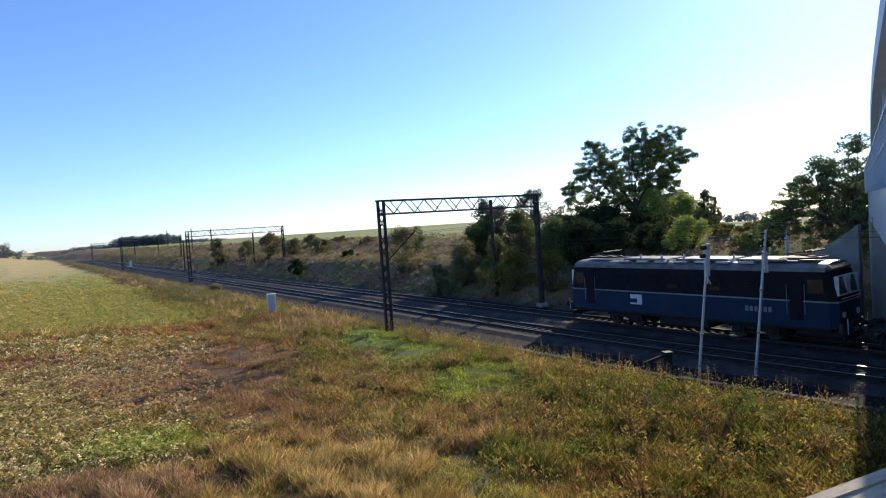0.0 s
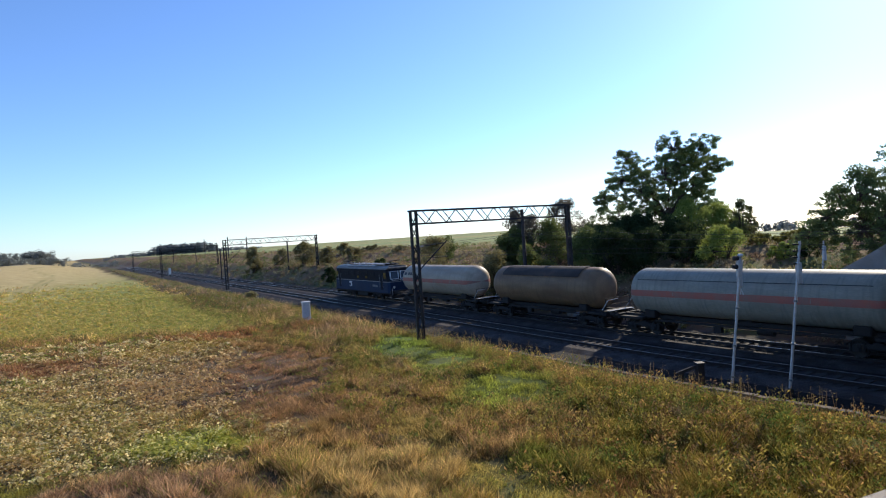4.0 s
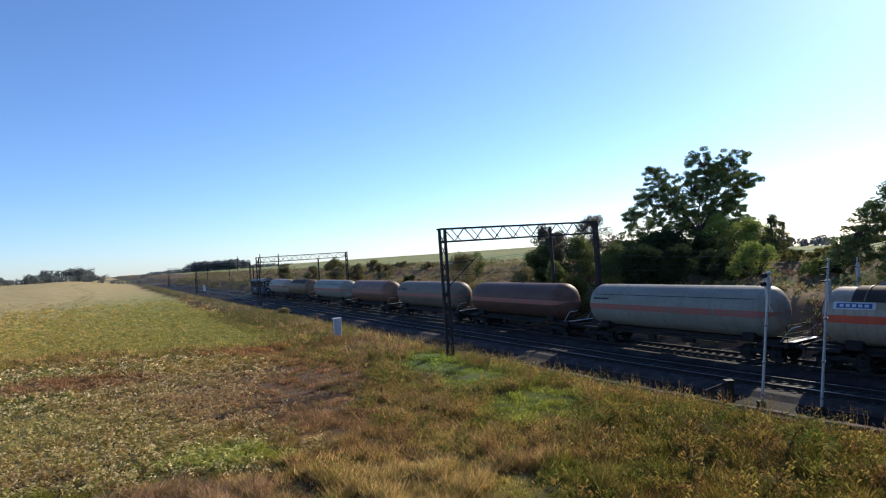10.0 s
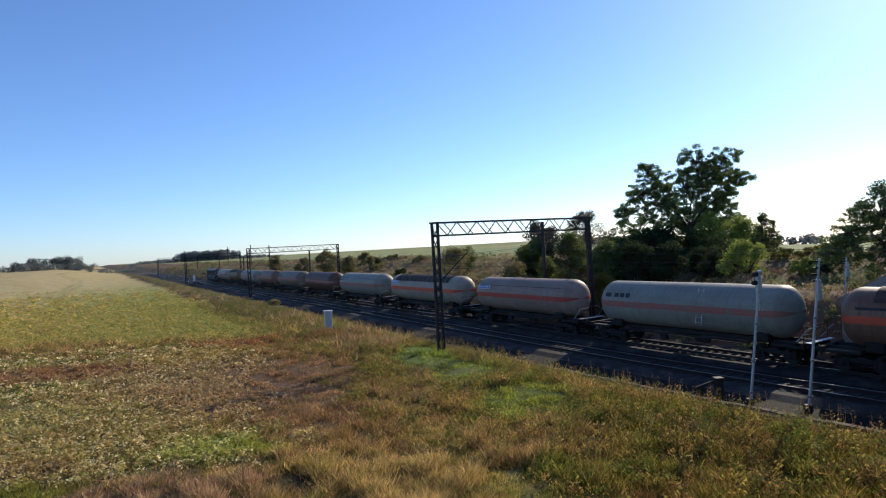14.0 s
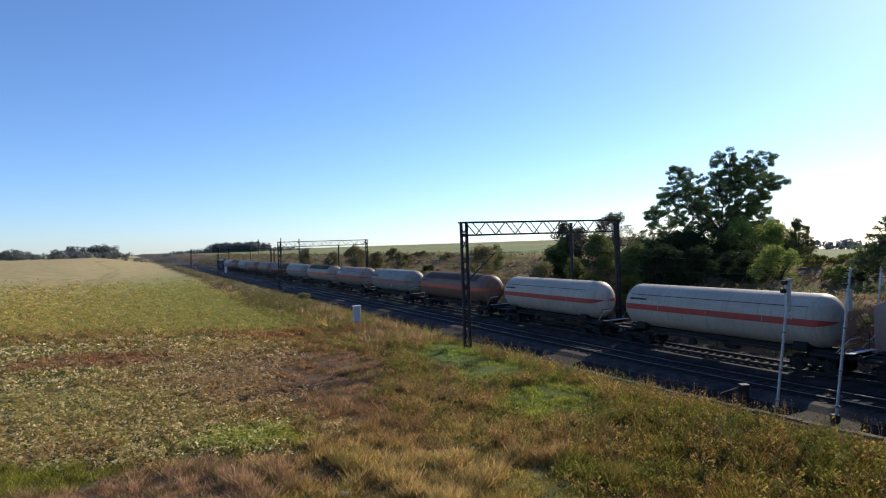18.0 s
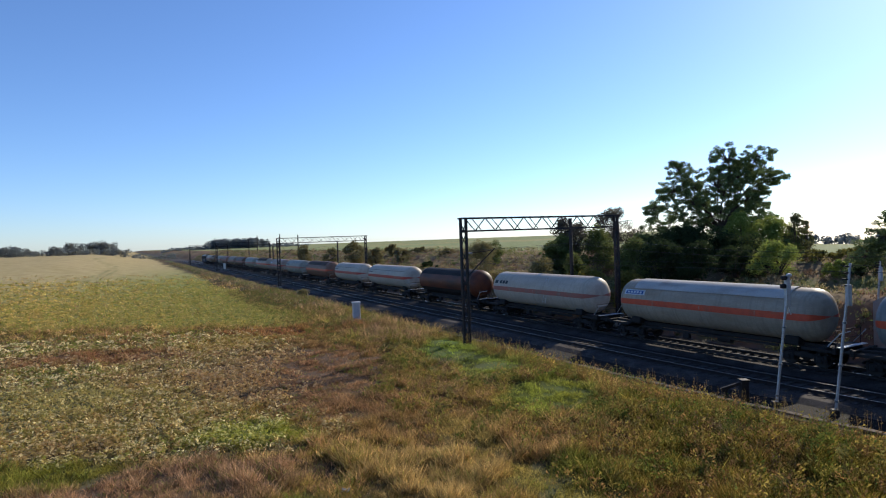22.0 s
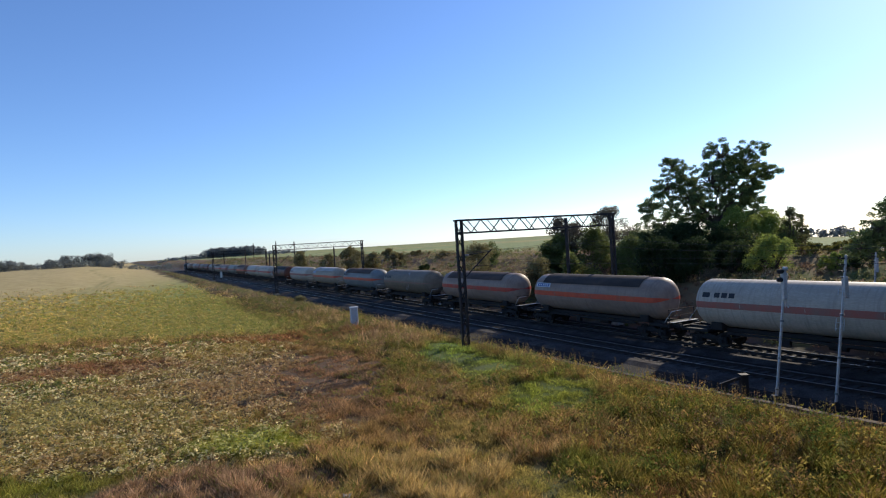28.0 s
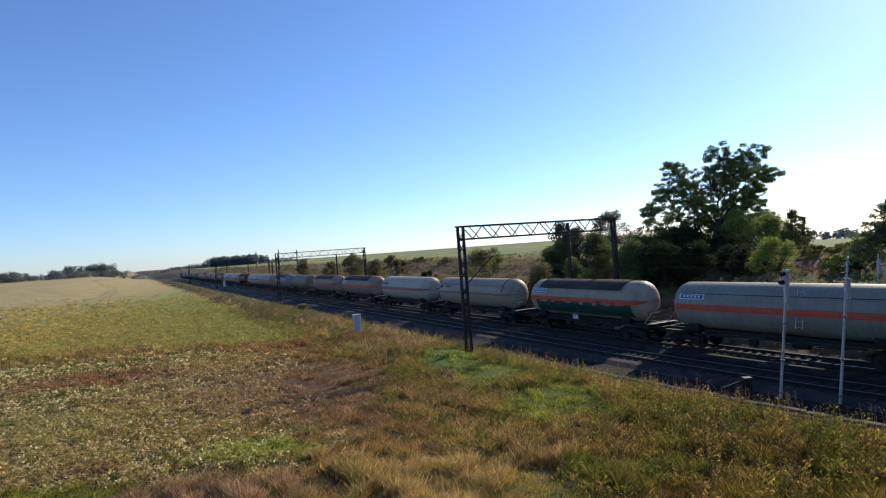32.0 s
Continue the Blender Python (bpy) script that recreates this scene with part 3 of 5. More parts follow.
def wires():
    for o in (0.0, SPACING):
        w = thing("overhead_wire", "thin dark contact wire and carrier over the track", "overhead wire", group="overhead wires")
        contact, carrier = MB(), MB()
        sup = [-60, -30, 3.2, 84.0, 178, 278, 390]
        for a, b in zip(sup, sup[1:]):
            pts = [line(a + (b - a) * i / 10, o)[0] for i in range(11)]
            for i in range(10):
                f0, f1 = i / 10 * 2 - 1, (i + 1) / 10 * 2 - 1
                contact.rod(pts[i] + Vector((0, 0, 5.55)), pts[i + 1] + Vector((0, 0, 5.55)), 0.012, n=4, caps=False)
                z0, z1 = 6.2 + 0.9 * f0 * f0, 6.2 + 0.9 * f1 * f1
                carrier.rod(pts[i] + Vector((0, 0, z0)), pts[i + 1] + Vector((0, 0, z1)), 0.012, n=4, caps=False)
                if i:
                    carrier.rod(pts[i] + Vector((0, 0, 5.55)), pts[i] + Vector((0, 0, z0)), 0.006, n=4, caps=False)
        part("contact_wire", contact, M_WIRE, w)
        part("carrier_wire", carrier, M_WIRE, w)


wires()


# ---- trackside posts, box and stub ----
def signal_post(x, y, top, height, box, label):
    z = float(ground_z(x, y)) - 0.15
    t = thing("signal_post", label, "post", Matrix.Translation((x, y, z)), group="trackside posts")
    tip = Vector((top[0], top[1], height))
    part("pole", MB().rod((0, 0, 0), tip, 0.062, 0.05, 10), M_GALV, t, smooth=True)
    part("base", MB().box(0, 0, 0.25, 0.3, 0.3, 0.5, 0.03), M_BLACK, t, "black base casing")
    for f in (0.12, 0.35, 0.62):
        part("collar", MB().rod(tip * f, tip * (f + 0.012), 0.085, 0.085, 10), M_WAIST, t)
    if box:
        c = tip * 0.88
        part("equipment_case", MB().box(c.x, c.y, c.z, 0.2, 0.2, 1.25, 0.03), M_GALV, t, "grey equipment case")
        part("cap", MB().box(tip.x, tip.y, tip.z + 0.02, 0.2, 0.2, 0.14, 0.04), M_GALV, t)
        for f in (0.985, 0.925):
            c = tip * f
            part("lamp_head", MB().box(c.x - 0.2, c.y, c.z, 0.26, 0.2, 0.2, 0.05), M_STEEL, t, "small dark lamp head")
        part("ladder_bracket", MB().rod(tip * 0.72 + Vector((0.12, 0, 0)), tip * 0.97 + Vector((0.12, 0, 0)), 0.02).rod(tip * 0.8, tip * 0.8 + Vector((0.2, 0, -0.5)), 0.03), M_GALV, t)
    else:
        for f in (0.86, 0.9, 0.94, 0.98):
            c = tip * f
            part("bracket", MB().bar(c + Vector((-0.28, 0, 0)), c + Vector((0.1, 0, 0)), 0.05, 0.06), M_STEEL, t)
        c = tip * 0.8
        part("insulator_case", MB().box(c.x + 0.06, c.y, c.z, 0.2, 0.2, 0.9, 0.03), M_GALV, t)
    return t


signal_post(14.6, 27.3, (0.58, -0.31), 6.15, True, "leaning grey steel post with an equipment case at its top")
signal_post(16.3, 25.8, (0.6, -0.33), 6.7, False, "leaning grey steel post with short brackets near its top")
signal_post(26.7, 37.9, (0.2, -0.13), 4.0, False, "pale slender post behind the tracks")

bx = thing("relay_box", "pale grey weathered trackside relay cabinet in dry grass", "cabinet", Matrix.Translation((-8.8, 59.3, float(ground_z(-8.8, 59.3)) - 0.05)) @ Matrix.Rotation(0.3, 4, "Z"))
part("housing", MB().box(0, 0, 0.95, 0.72, 0.55, 1.9, 0.04), M_GALV, bx)
part("lid", MB().box(0, 0, 1.94, 0.84, 0.66, 0.1, 0.03), M_WHITE, bx)
part("door", MB().box(0, -0.285, 1.0, 0.6, 0.03, 1.6, 0.01), M_GALV, bx)
part("plinth", MB().box(0, 0, 0.05, 0.85, 0.66, 0.2, 0.02), M_CONC, bx)

st = thing("buffer_marker", "short dark marker post with a slanted arm beside the trough", "marker post", Matrix.Translation((13.75, 28.4, -0.45)))
part("post", MB().box(0, 0, 0.5, 0.34, 0.34, 1.1, 0.03), M_STEEL, st)
part("cap", MB().box(0, 0, 1.08, 0.42, 0.42, 0.08, 0.02), M_STEEL, st)
part("arm", MB().bar((-0.15, 0, 0.95), (-1.0, 0.25, 0.6), 0.12, 0.14), M_STEEL, st)
part("strut", MB().bar((-0.75, 0.2, 0.0), (-0.75, 0.2, 0.7), 0.1, 0.1), M_STEEL, st)

for px, py in ((-70.8, 195.8),):
    mp = thing("marker_sign", "small white marker board on a post by the line", "sign", Matrix.Translation((px, py, float(ground_z(px, py)) - 0.1)), group="marker boards")
    part("post", MB().rod((0, 0, 0), (0, 0, 3.2), 0.08, n=8), M_STEEL, mp)
    part("board", MB().box(0, -0.1, 2.2, 0.7, 0.06, 1.9, 0.01), M_WHITE, mp)


# ---- the road bridge at the edge ----
def bridge():
    b = thing("road_bridge", "grey tied-arch road bridge over the railway with concrete abutment", "bridge", Matrix.Translation((3.64, 5.07, 0)) @ Matrix.Rotation(-math.atan2(23.6, 27.0), 4, "Z"))
    # local y runs along the bridge, x to its right
    L = 35.5
    part("deck", MB().box(4.6, L / 2, 6.35, 8.4, L + 3, 0.7, 0.05), M_CONC, b)
    part("edge_beam", MB().box(0.55, L / 2, 6.75, 0.5, L + 3, 1.7, 0.08), M_BRIDGE, b, "painted steel edge beam")
    part("edge_beam", MB().box(8.7, L / 2, 6.75, 0.5, L + 3, 1.7, 0.08), M_BRIDGE, b)
    rl = part("railing", MB().bar((0.2, 3, 8.75), (0.2, L + 3, 8.75), 0.06, 0.06), M_BRIDGE, b)
    part("rail_bar", MB().bar((0.2, 3, 8.2), (0.2, L + 3, 8.2), 0.04, 0.04), M_BRIDGE, rl)
    for i in range(30):
        y = 3 + i * L / 29
        part("baluster", MB().bar((0.2, y, 7.4), (0.2, y, 8.75), 0.05, 0.05), M_BRIDGE, rl)
    for x in (0.8, 8.5):
        rib = MB()
        pts = []
        for i in range(41):
            a = math.pi * i / 40
            pts.append((x, L / 2 - (L / 2 - 0.5) * math.copysign(abs(math.cos(a)) ** 0.55, math.cos(a)), 7.2 + 5.0 * abs(math.sin(a)) ** 0.7))
        for p, q in zip(pts, pts[1:]):
            rib.bar(p, q, 0.7, 0.8)
        arch = part("arch_rib", rib, M_BRIDGE, b)
        for i in range(6, 36, 3):
            part("hanger", MB().rod(pts[i], (x, pts[i][1], 7.4), 0.05, n=6), M_BRIDGE, arch)
    # far abutment with its sloping wing wall, near abutment with coping
    part("abutment", MB().box(4.6, L + 1.5, 2.6, 8.6, 4.0, 6.8, 0.06), M_CONC, b)
    # near abutment, its deep shade painted in by the near-black material
    part("abutment", MB().box(4.7, 8.8, 2.4, 8.4, 12.6, 7.1, 0.06), M_ABUT_SHADE, b, "stone abutment under the deck, coloured near-black for its deep shade")
    return b


bridge()
# wing wall that slopes down beside the cutting beyond the tracks
ww = thing("wing_wall", "sloping grey concrete wing wall of the bridge abutment", "wing wall", kind="structure")
wa, wb = Vector((26.8, 31.9, 0)), Vector((24.8, 35.5, 0))
dirn = (wb - wa).normalized()
side = Vector((dirn.y, -dirn.x, 0)) * 0.4
mbw = MB()
for off in (Vector((0, 0, 0)), side):
    for k in range(9):
        f = k / 8
        p = wa + (wb - wa) * f + off
        mbw.v += [(p.x, p.y, -0.6), (p.x, p.y, 5.75 - 2.55 * f ** 0.85)]
for k in range(8):
    a = 2 * k
    mbw.f += [[a, a + 2, a + 3, a + 1], [18 + a + 1, 18 + a + 3, 18 + a + 2, 18 + a], [a + 1, a + 3, 18 + a + 3, 18 + a + 1]]
mbw.f += [[0, 1, 19, 18], [16, 34, 35, 17]]
part("wall_face", mbw, M_CONC, ww)
# coping of the near wing wall, close beside the viewpoint
cp = thing("near_wall", "pale rough concrete coping of a sloping wing wall", "wall", kind="structure")
a, b_ = Vector((7.66, 12.36, 1.16)), Vector((9.54, 11.08, 2.47))
d = (b_ - a).normalized()
near = Vector((-0.56, -0.83, 0)) * 1.15
cmb = MB().bar(a - d * 1.3, b_ + d * 2.2, 0.42, 0.28).bar(a - d * 1.3 + near, b_ + d * 2.2 + near, 1.85, 0.2)
part("coping", cmb, M_COPING, cp)
part("wall_face", MB().bar(a - d * 1.3 + near + Vector((0.0, 0.02, -1.6)), b_ + d * 2.2 + near + Vector((0.0, 0.02, -1.6)), 1.2, 2.96), M_COPING, cp)


# ---- the train ----
# local axes of a vehicle: x ahead (the way it runs), y to its left, z up from the rail; turned() angle 90 is the side that faces the viewer's bank
MESHES = {}
WHEELS = []


def shared(key, make, smooth_it=True):
    if key not in MESHES:
        MESHES[key] = make().mesh(key[0], smooth_it)
    return MESHES[key]


def wheelset():
    m = MB()
    for y in (-0.75, 0.75):
        s = 1 if y > 0 else -1
        prof = [(0.0, 0.05), (0.0, 0.34), (-0.02, 0.38), (-0.02, 0.46), (0.0, 0.46), (0.1, 0.455), (0.112, 0.485), (0.135, 0.485), (0.135, 0.36), (0.09, 0.3), (0.11, 0.05)]
        k = MB().turned(prof, n=20)
        m.add([(v[1], y + s * (0.07 - v[0]), v[2]) for v in k.v], k.f)
    m.rod((0, -0.95, 0), (0, 0.95, 0), 0.08, n=10)
    return m


def bogie_frame():
    m = MB()
    for y in (-0.98, 0.98):
        m.box(0, y, 0.62, 1.0, 0.14, 0.26, 0.03)
        for x in (-0.9, 0.9):
            m.box(x, y, 0.50, 0.42, 0.24, 0.36, 0.04)
            m.bar((x * 0.55, y, 0.62), (x, y, 0.72), 0.14, 0.18)
            m.rod((x - 0.28, y * 1.02, 0.32), (x - 0.28, y * 1.02, 0.74), 0.09, n=10)
            m.rod((x + 0.28, y * 1.02, 0.32), (x + 0.28, y * 1.02, 0.74), 0.09, n=10)
            m.rod((x, y * 1.13, 0.46), (x, y * 1.2, 0.46), 0.12, n=12)
    m.box(0, 0, 0.66, 0.5, 2.0, 0.3, 0.03)
    for x in (-1.45, 1.45):
        m.box(x, 0, 0.62, 0.1, 1.9, 0.12, 0.02)
    return m


def bogie(parent, x, mat_frame=None):
    bo = part("bogie", shared(("bogie_frame",), bogie_frame, False), mat_frame or M_UNDER, parent, at=Matrix.Translation((x, 0, 0)))
    for dx in (-0.9, 0.9):
        WHEELS.append((part("wheelset", shared(("wheelset",), wheelset), M_WHEEL, bo, "steel wheels on an axle", at=Matrix.Translation((dx, 0, 0.46))), dx))
    return bo


def buffers(parent, L):
    def one():
        k = MB().turned([(0, 0.02), (0, 0.12), (0.3, 0.11), (0.3, 0.08), (0.55, 0.08), (0.55, 0.22), (0.60, 0.21), (0.61, 0.02)], n=16, cz=1.05)
        return k
    for e in (1, -1):
        for y in (-0.875, 0.875):
            part("buffer", shared(("buffer",), one), M_BLACK, parent, at=Matrix.Translation((e * (L / 2 - 0.62), y, 0)) @ (Matrix.Identity(4) if e > 0 else Matrix.Rotation(math.pi, 4, "Z")))
    part("coupling", shared(("coupling",), lambda: MB().bar((-0.1, 0, 1.0), (0.45, 0, 0.92), 0.12, 0.16).rod((0.3, 0, 0.95), (0.45, 0, 0.55), 0.05, n=8), False), M_BLACK, parent, at=Matrix.Translation((L / 2 - 0.6, 0, 0)))


CZ, RT = 2.74, 1.5


def tank_profile(tl, extra=0.0, dome=0.85, x0=None, x1=None):
    h = tl / 2
    pts = []
    for i in range(9):
        a = math.pi / 2 * i / 8
        pts.append((-h + dome - dome * math.cos(a) - extra * math.cos(a), (RT + extra) * math.sin(a) ** 0.8))
    n = 14
    pts += [(-h + dome + (tl - 2 * dome) * i / n, RT + extra) for i in range(1, n)]
    pts += [(-x, r) for x, r in pts[:9]][::-1]
    if x0 is not None:
        pts = [(x0, RT + extra)] + [p for p in pts if x0 < p[0] < x1] + [(x1, RT + extra)]
    return pts


def paint(name, c1, c2, stain, amount, rough=0.55):
    return mat(name, tuple(0.87 * v for v in c1), tuple(0.87 * v for v in c2), rough=rough, scale=0.9, fine=14, stain=stain, stain_scale=0.55, stain_amount=amount, stretch=(0.35, 1, 1.6), streak=tuple(0.62 * v for v in c2), spec=0.35)


PAINT = {
    "cream": paint("cream_tank_paint", (0.49, 0.41, 0.31), (0.385, 0.315, 0.235), (0.26, 0.181, 0.109), 0.35),
    "white": paint("white_tank_paint", (0.63, 0.535, 0.425), (0.52, 0.44, 0.345), (0.36, 0.29, 0.22), 0.25),
    "beige": paint("soiled_beige_paint", (0.286, 0.179, 0.0984), (0.201, 0.126, 0.0697), (0.138, 0.0776, 0.0451), 0.5),
    "tan": paint("pinkish_tan_paint", (0.30, 0.165, 0.105), (0.23, 0.12, 0.08), (0.15, 0.078, 0.05), 0.5),
    "grey": paint("grey_tank_paint", (0.273, 0.209, 0.143), (0.2, 0.155, 0.105), (0.147, 0.107, 0.0714), 0.4),
    "brown": paint("rust_brown_paint", (0.185, 0.094, 0.06), (0.13, 0.066, 0.042), (0.08, 0.04, 0.026), 0.5),
    "paleblue": paint("pale_blue_grey_paint", (0.367, 0.349, 0.284), (0.286, 0.272, 0.221), (0.214, 0.189, 0.149), 0.35),
    "bluegrey": paint("blue_grey_paint", (0.29, 0.305, 0.295), (0.235, 0.245, 0.235), (0.14, 0.13, 0.12), 0.45),
    "pink": paint("soiled_pinkish_paint", (0.43, 0.31, 0.235), (0.33, 0.235, 0.18), (0.21, 0.14, 0.105), 0.5),
    "rustred": paint("dull_rust_red_paint", (0.20, 0.055, 0.02), (0.12, 0.035, 0.018), (0.035, 0.022, 0.016), 0.55),
}
JACKET = {
    "dark": mat("sooty_dark_jacket", (0.045, 0.036, 0.032), (0.075, 0.056, 0.046), rough=0.75, spec=0.2, scale=1.4, stain=(0.13, 0.08, 0.06), stain_scale=0.7, stain_amount=0.4, stretch=(0.5, 1, 1)),
    "brown": mat("brown_jacket", (0.105, 0.07, 0.055), (0.07, 0.046, 0.037), rough=0.75, spec=0.2, scale=1.4, stain=(0.07, 0.05, 0.04), stain_scale=0.7, stretch=(0.5, 1, 1)),
    "black": mat("black_jacket", (0.018, 0.017, 0.018), (0.032, 0.027, 0.025), rough=0.75, spec=0.2, scale=1.4, stretch=(0.5, 1, 1)),
    "pale": mat("pale_jacket", (0.50, 0.48, 0.45), (0.42, 0.40, 0.37), rough=0.75, spec=0.2, scale=1.4, stain=(0.25, 0.22, 0.19), stain_scale=0.7, stretch=(0.5, 1, 1)),
}
STRIPE = {
    "orange": mat("orange_band", (0.66, 0.085, 0.03), (0.54, 0.07, 0.028), rough=0.5, stain=(0.25, 0.09, 0.05), stain_scale=0.8, stain_amount=0.3),
    "red": mat("red_band", (0.50, 0.05, 0.028), (0.40, 0.045, 0.03), rough=0.5, stain=(0.2, 0.08, 0.06), stain_scale=0.8, stain_amount=0.4),
    "faded": mat("faded_red_band", (0.40, 0.115, 0.08), (0.34, 0.13, 0.10), rough=0.6, stain=(0.2, 0.14, 0.11), stain_scale=0.8),
    "thin": mat("brownish_band", (0.26, 0.13, 0.085), (0.22, 0.125, 0.09), rough=0.6, stain=(0.2, 0.14, 0.11), stain_scale=0.8),
}


def tank_wagon(L, body, stripe, jacket, extras, label):
    w = thing("tank_wagon", label, "tank wagon", group="tank wagons of the train")
    tl = round(L - 2.95, 2)
    part("tank", shared(("tank", tl), lambda: MB().turned(tank_profile(tl), n=40, cz=CZ)), PAINT[body], w)
    if stripe:
        bw = 3.6 if stripe == "thin" else 7.4
        for a in (90, 270):
            part("band", shared(("band", tl, a, bw), lambda: MB().turned(tank_profile(tl, 0.004), a - bw, a + bw, 2, CZ)), STRIPE[stripe], w, "painted hazard band round the tank")
    hx = tl / 2 - 0.95
    if jacket:
        lo = 56 if jacket != "pale" else 52
        hj = hx if jacket == "black" else hx - 0.75
        up = 0.006 if jacket == "black" else 0.06
        jk = part("sun_shield", shared(("jacket", tl, lo, hj), lambda: MB().turned(tank_profile(tl, up, 0.85, -hj, hj), -lo, lo, 18, CZ).turned(tank_profile(tl, up / 2, 0.85, -hj, hj), -lo, lo, 18, CZ)), JACKET[jacket], w, "curved sheet-metal sun shield")
        if "ribs" in extras:
            for i in range(12):
                x = -hj + 0.6 + i * (2 * hj - 1.2) / 11
                part("rib", shared(("rib", lo), lambda: MB().turned([(-0.04, RT + 0.065), (-0.04, RT + 0.1), (0.04, RT + 0.1), (0.04, RT + 0.065)], -lo, lo, 14, CZ)), PAINT["grey"], jk, at=Matrix.Translation((x, 0, 0)))
    # thin black shell over the lower arc of the tank
    if "sooty" in extras:
        part("soot_coat", MB().turned(tank_profile(tl, 0.01, 0.85, -hx, hx), 118, 242, 12, CZ), JACKET["black"], w, "black sooty underside")
    # weld seams, saddle straps
    for x in (-tl * 0.26, 0.0, tl * 0.26):
        part("seam", shared(("seam",), lambda: MB().turned([(-0.02, RT), (-0.012, RT + 0.008), (0.012, RT + 0.008), (0.02, RT)], n=32, cz=CZ)), PAINT[body], w, at=Matrix.Translation((x, 0, 0)))
    if "hoop" in extras:
        part("end_hoop", shared(("hoop",), lambda: MB().turned([(-0.04, RT), (-0.04, RT + 0.05), (0.04, RT + 0.05), (0.04, RT)], -80, 80, 20, CZ)), M_BLACK, w, at=Matrix.Translation((-tl / 2 + 0.9, 0, 0)))
    # underframe
    def frame_mesh():
        m = MB()
        for y in (-0.55, 0.55):
            m.box(0, y, 1.12, L - 1.3, 0.16, 0.24, 0.02)
        for e in (-1, 1):
            m.box(e * (L / 2 - 0.7), 0, 1.08, 0.18, 2.6, 0.32, 0.02)
            m.box(e * (L / 2 - 1.6), 0, 1.02, 1.8, 2.4, 0.16, 0.02)
            m.box(e * (tl / 2 - 1.6), 0, 1.36, 0.8, 2.2, 0.5, 0.05)
        for y in (-1.15, 1.15):
            m.bar((-L / 2 + 3.8, y, 1.0), (L / 2 - 3.8, y, 1.0), 0.08, 0.14)
        return m
    part("underframe", shared(("underframe", L), frame_mesh, False), M_UNDER, w)
    for e in (-1, 1):
        bogie(w, e * (L / 2 - 2.45))
    buffers(w, L)
    # end platform, rails, hoses
    def platform():
        m = MB()
        m.box(0, 0, 1.24, 0.7, 2.5, 0.05, 0.01)
        for y in (-1.2, 1.2):
            m.rod((0.28, y, 1.25), (0.28, y, 2.15), 0.02, n=6)
        m.rod((0.28, -1.2, 2.15), (0.28, 1.2, 2.15), 0.02, n=6)
        m.rod((0.28, -1.2, 1.7), (0.28, 1.2, 1.7), 0.018, n=6)
        return m
    part("end_platform", shared(("platform",), platform, False), M_UNDER, w, "narrow brakeman's platform with a rail", at=Matrix.Translation((-L / 2 + 0.95, 0, 0)) @ Matrix.Rotation(math.pi, 4, "Z"))
    part("end_rail", shared(("endrail",), lambda: MB().rod((0.1, 1.22, 1.3), (-0.55, 1.22, 2.05), 0.028, n=6).rod((-0.55, 1.22, 2.05), (-0.62, 0.4, 2.1), 0.028, n=6).rod((0.1, -1.22, 1.3), (-0.55, -1.22, 2.05), 0.028, n=6).bar((-0.5, -1.2, 1.3), (-0.5, 1.2, 1.3), 0.3, 0.03), False), M_GALV, w, "pale metal step and slanted rail", at=Matrix.Translation((-L / 2 + 0.95, 0, 0)))
    # valve gear and brake rods below the tank
    def belly():
        m = MB()
        m.box(0.3, 0, 1.05, 1.3, 1.0, 0.5, 0.05)
        m.rod((-1.6, 0.5, 0.75), (-0.7, 0.5, 0.75), 0.2, n=12)
        m.rod((-3.2, -0.2, 0.62), (3.2, -0.2, 0.62), 0.03, n=6)
        m.box(1.4, 1.0, 0.78, 0.5, 0.3, 0.45, 0.03)
        m.box(1.4, -1.0, 0.78, 0.5, 0.3, 0.45, 0.03)
        return m
    part("brake_gear", shared(("belly",), belly, False), M_UNDER, w)
    # ladder on the viewer's side and top walkway line
    if "ladder" in extras:
        def ladder():
            m = MB()
            for x in (-0.2, 0.2):
                m.rod((x, RT + 0.10, CZ - 0.9), (x, RT * 0.62 + 0.15, CZ + 1.25), 0.02, n=6)
            for i in range(7):
                f = i / 6
                y = (RT + 0.10) * (1 - f) + (RT * 0.62 + 0.15) * f
                m.rod((-0.2, y, CZ - 0.8 + f * 1.9), (0.2, y, CZ - 0.8 + f * 1.9), 0.014, n=5)
            return m
        part("ladder", shared(("ladder",), ladder, False), M_GALV, w, at=Matrix.Translation((-tl * 0.12, 0, 0)))
    if "line" in extras:
        part("rim_line", shared(("rimline", tl), lambda: MB().turned(tank_profile(tl, 0.02, 0.85, -hx, hx), -57, -55.4, 1, CZ).turned(tank_profile(tl, 0.02, 0.85, -hx, hx), 55.4, 57, 1, CZ)), M_DARKMARK, w)
    xe = tl / 2 - 1.1
    if "label" in extras:      # a maker's plate, kept as plain shapes
        pl = part("plate", shared(("plate",), lambda: MB().turned([(-0.95, RT + 0.02), (0.95, RT + 0.02)], 289, 304, 4, CZ)), M_LABELW, w, "white plate with a plain blue bar", at=Matrix.Translation((xe - 0.75, 0, 0)))
        part("plate_bar", shared(("platebar",), lambda: MB().turned([(-0.8, RT + 0.026), (0.8, RT + 0.026)], 291.5, 301, 4, CZ)), M_LABELB, pl)
        for i in range(5):
            part("plate_mark", shared(("platemark",), lambda: MB().turned([(-0.09, RT + 0.031), (0.09, RT + 0.031)], 293.5, 299, 2, CZ)), M_LABELW, pl, at=Matrix.Translation((0.56 - i * 0.28, 0, 0)))
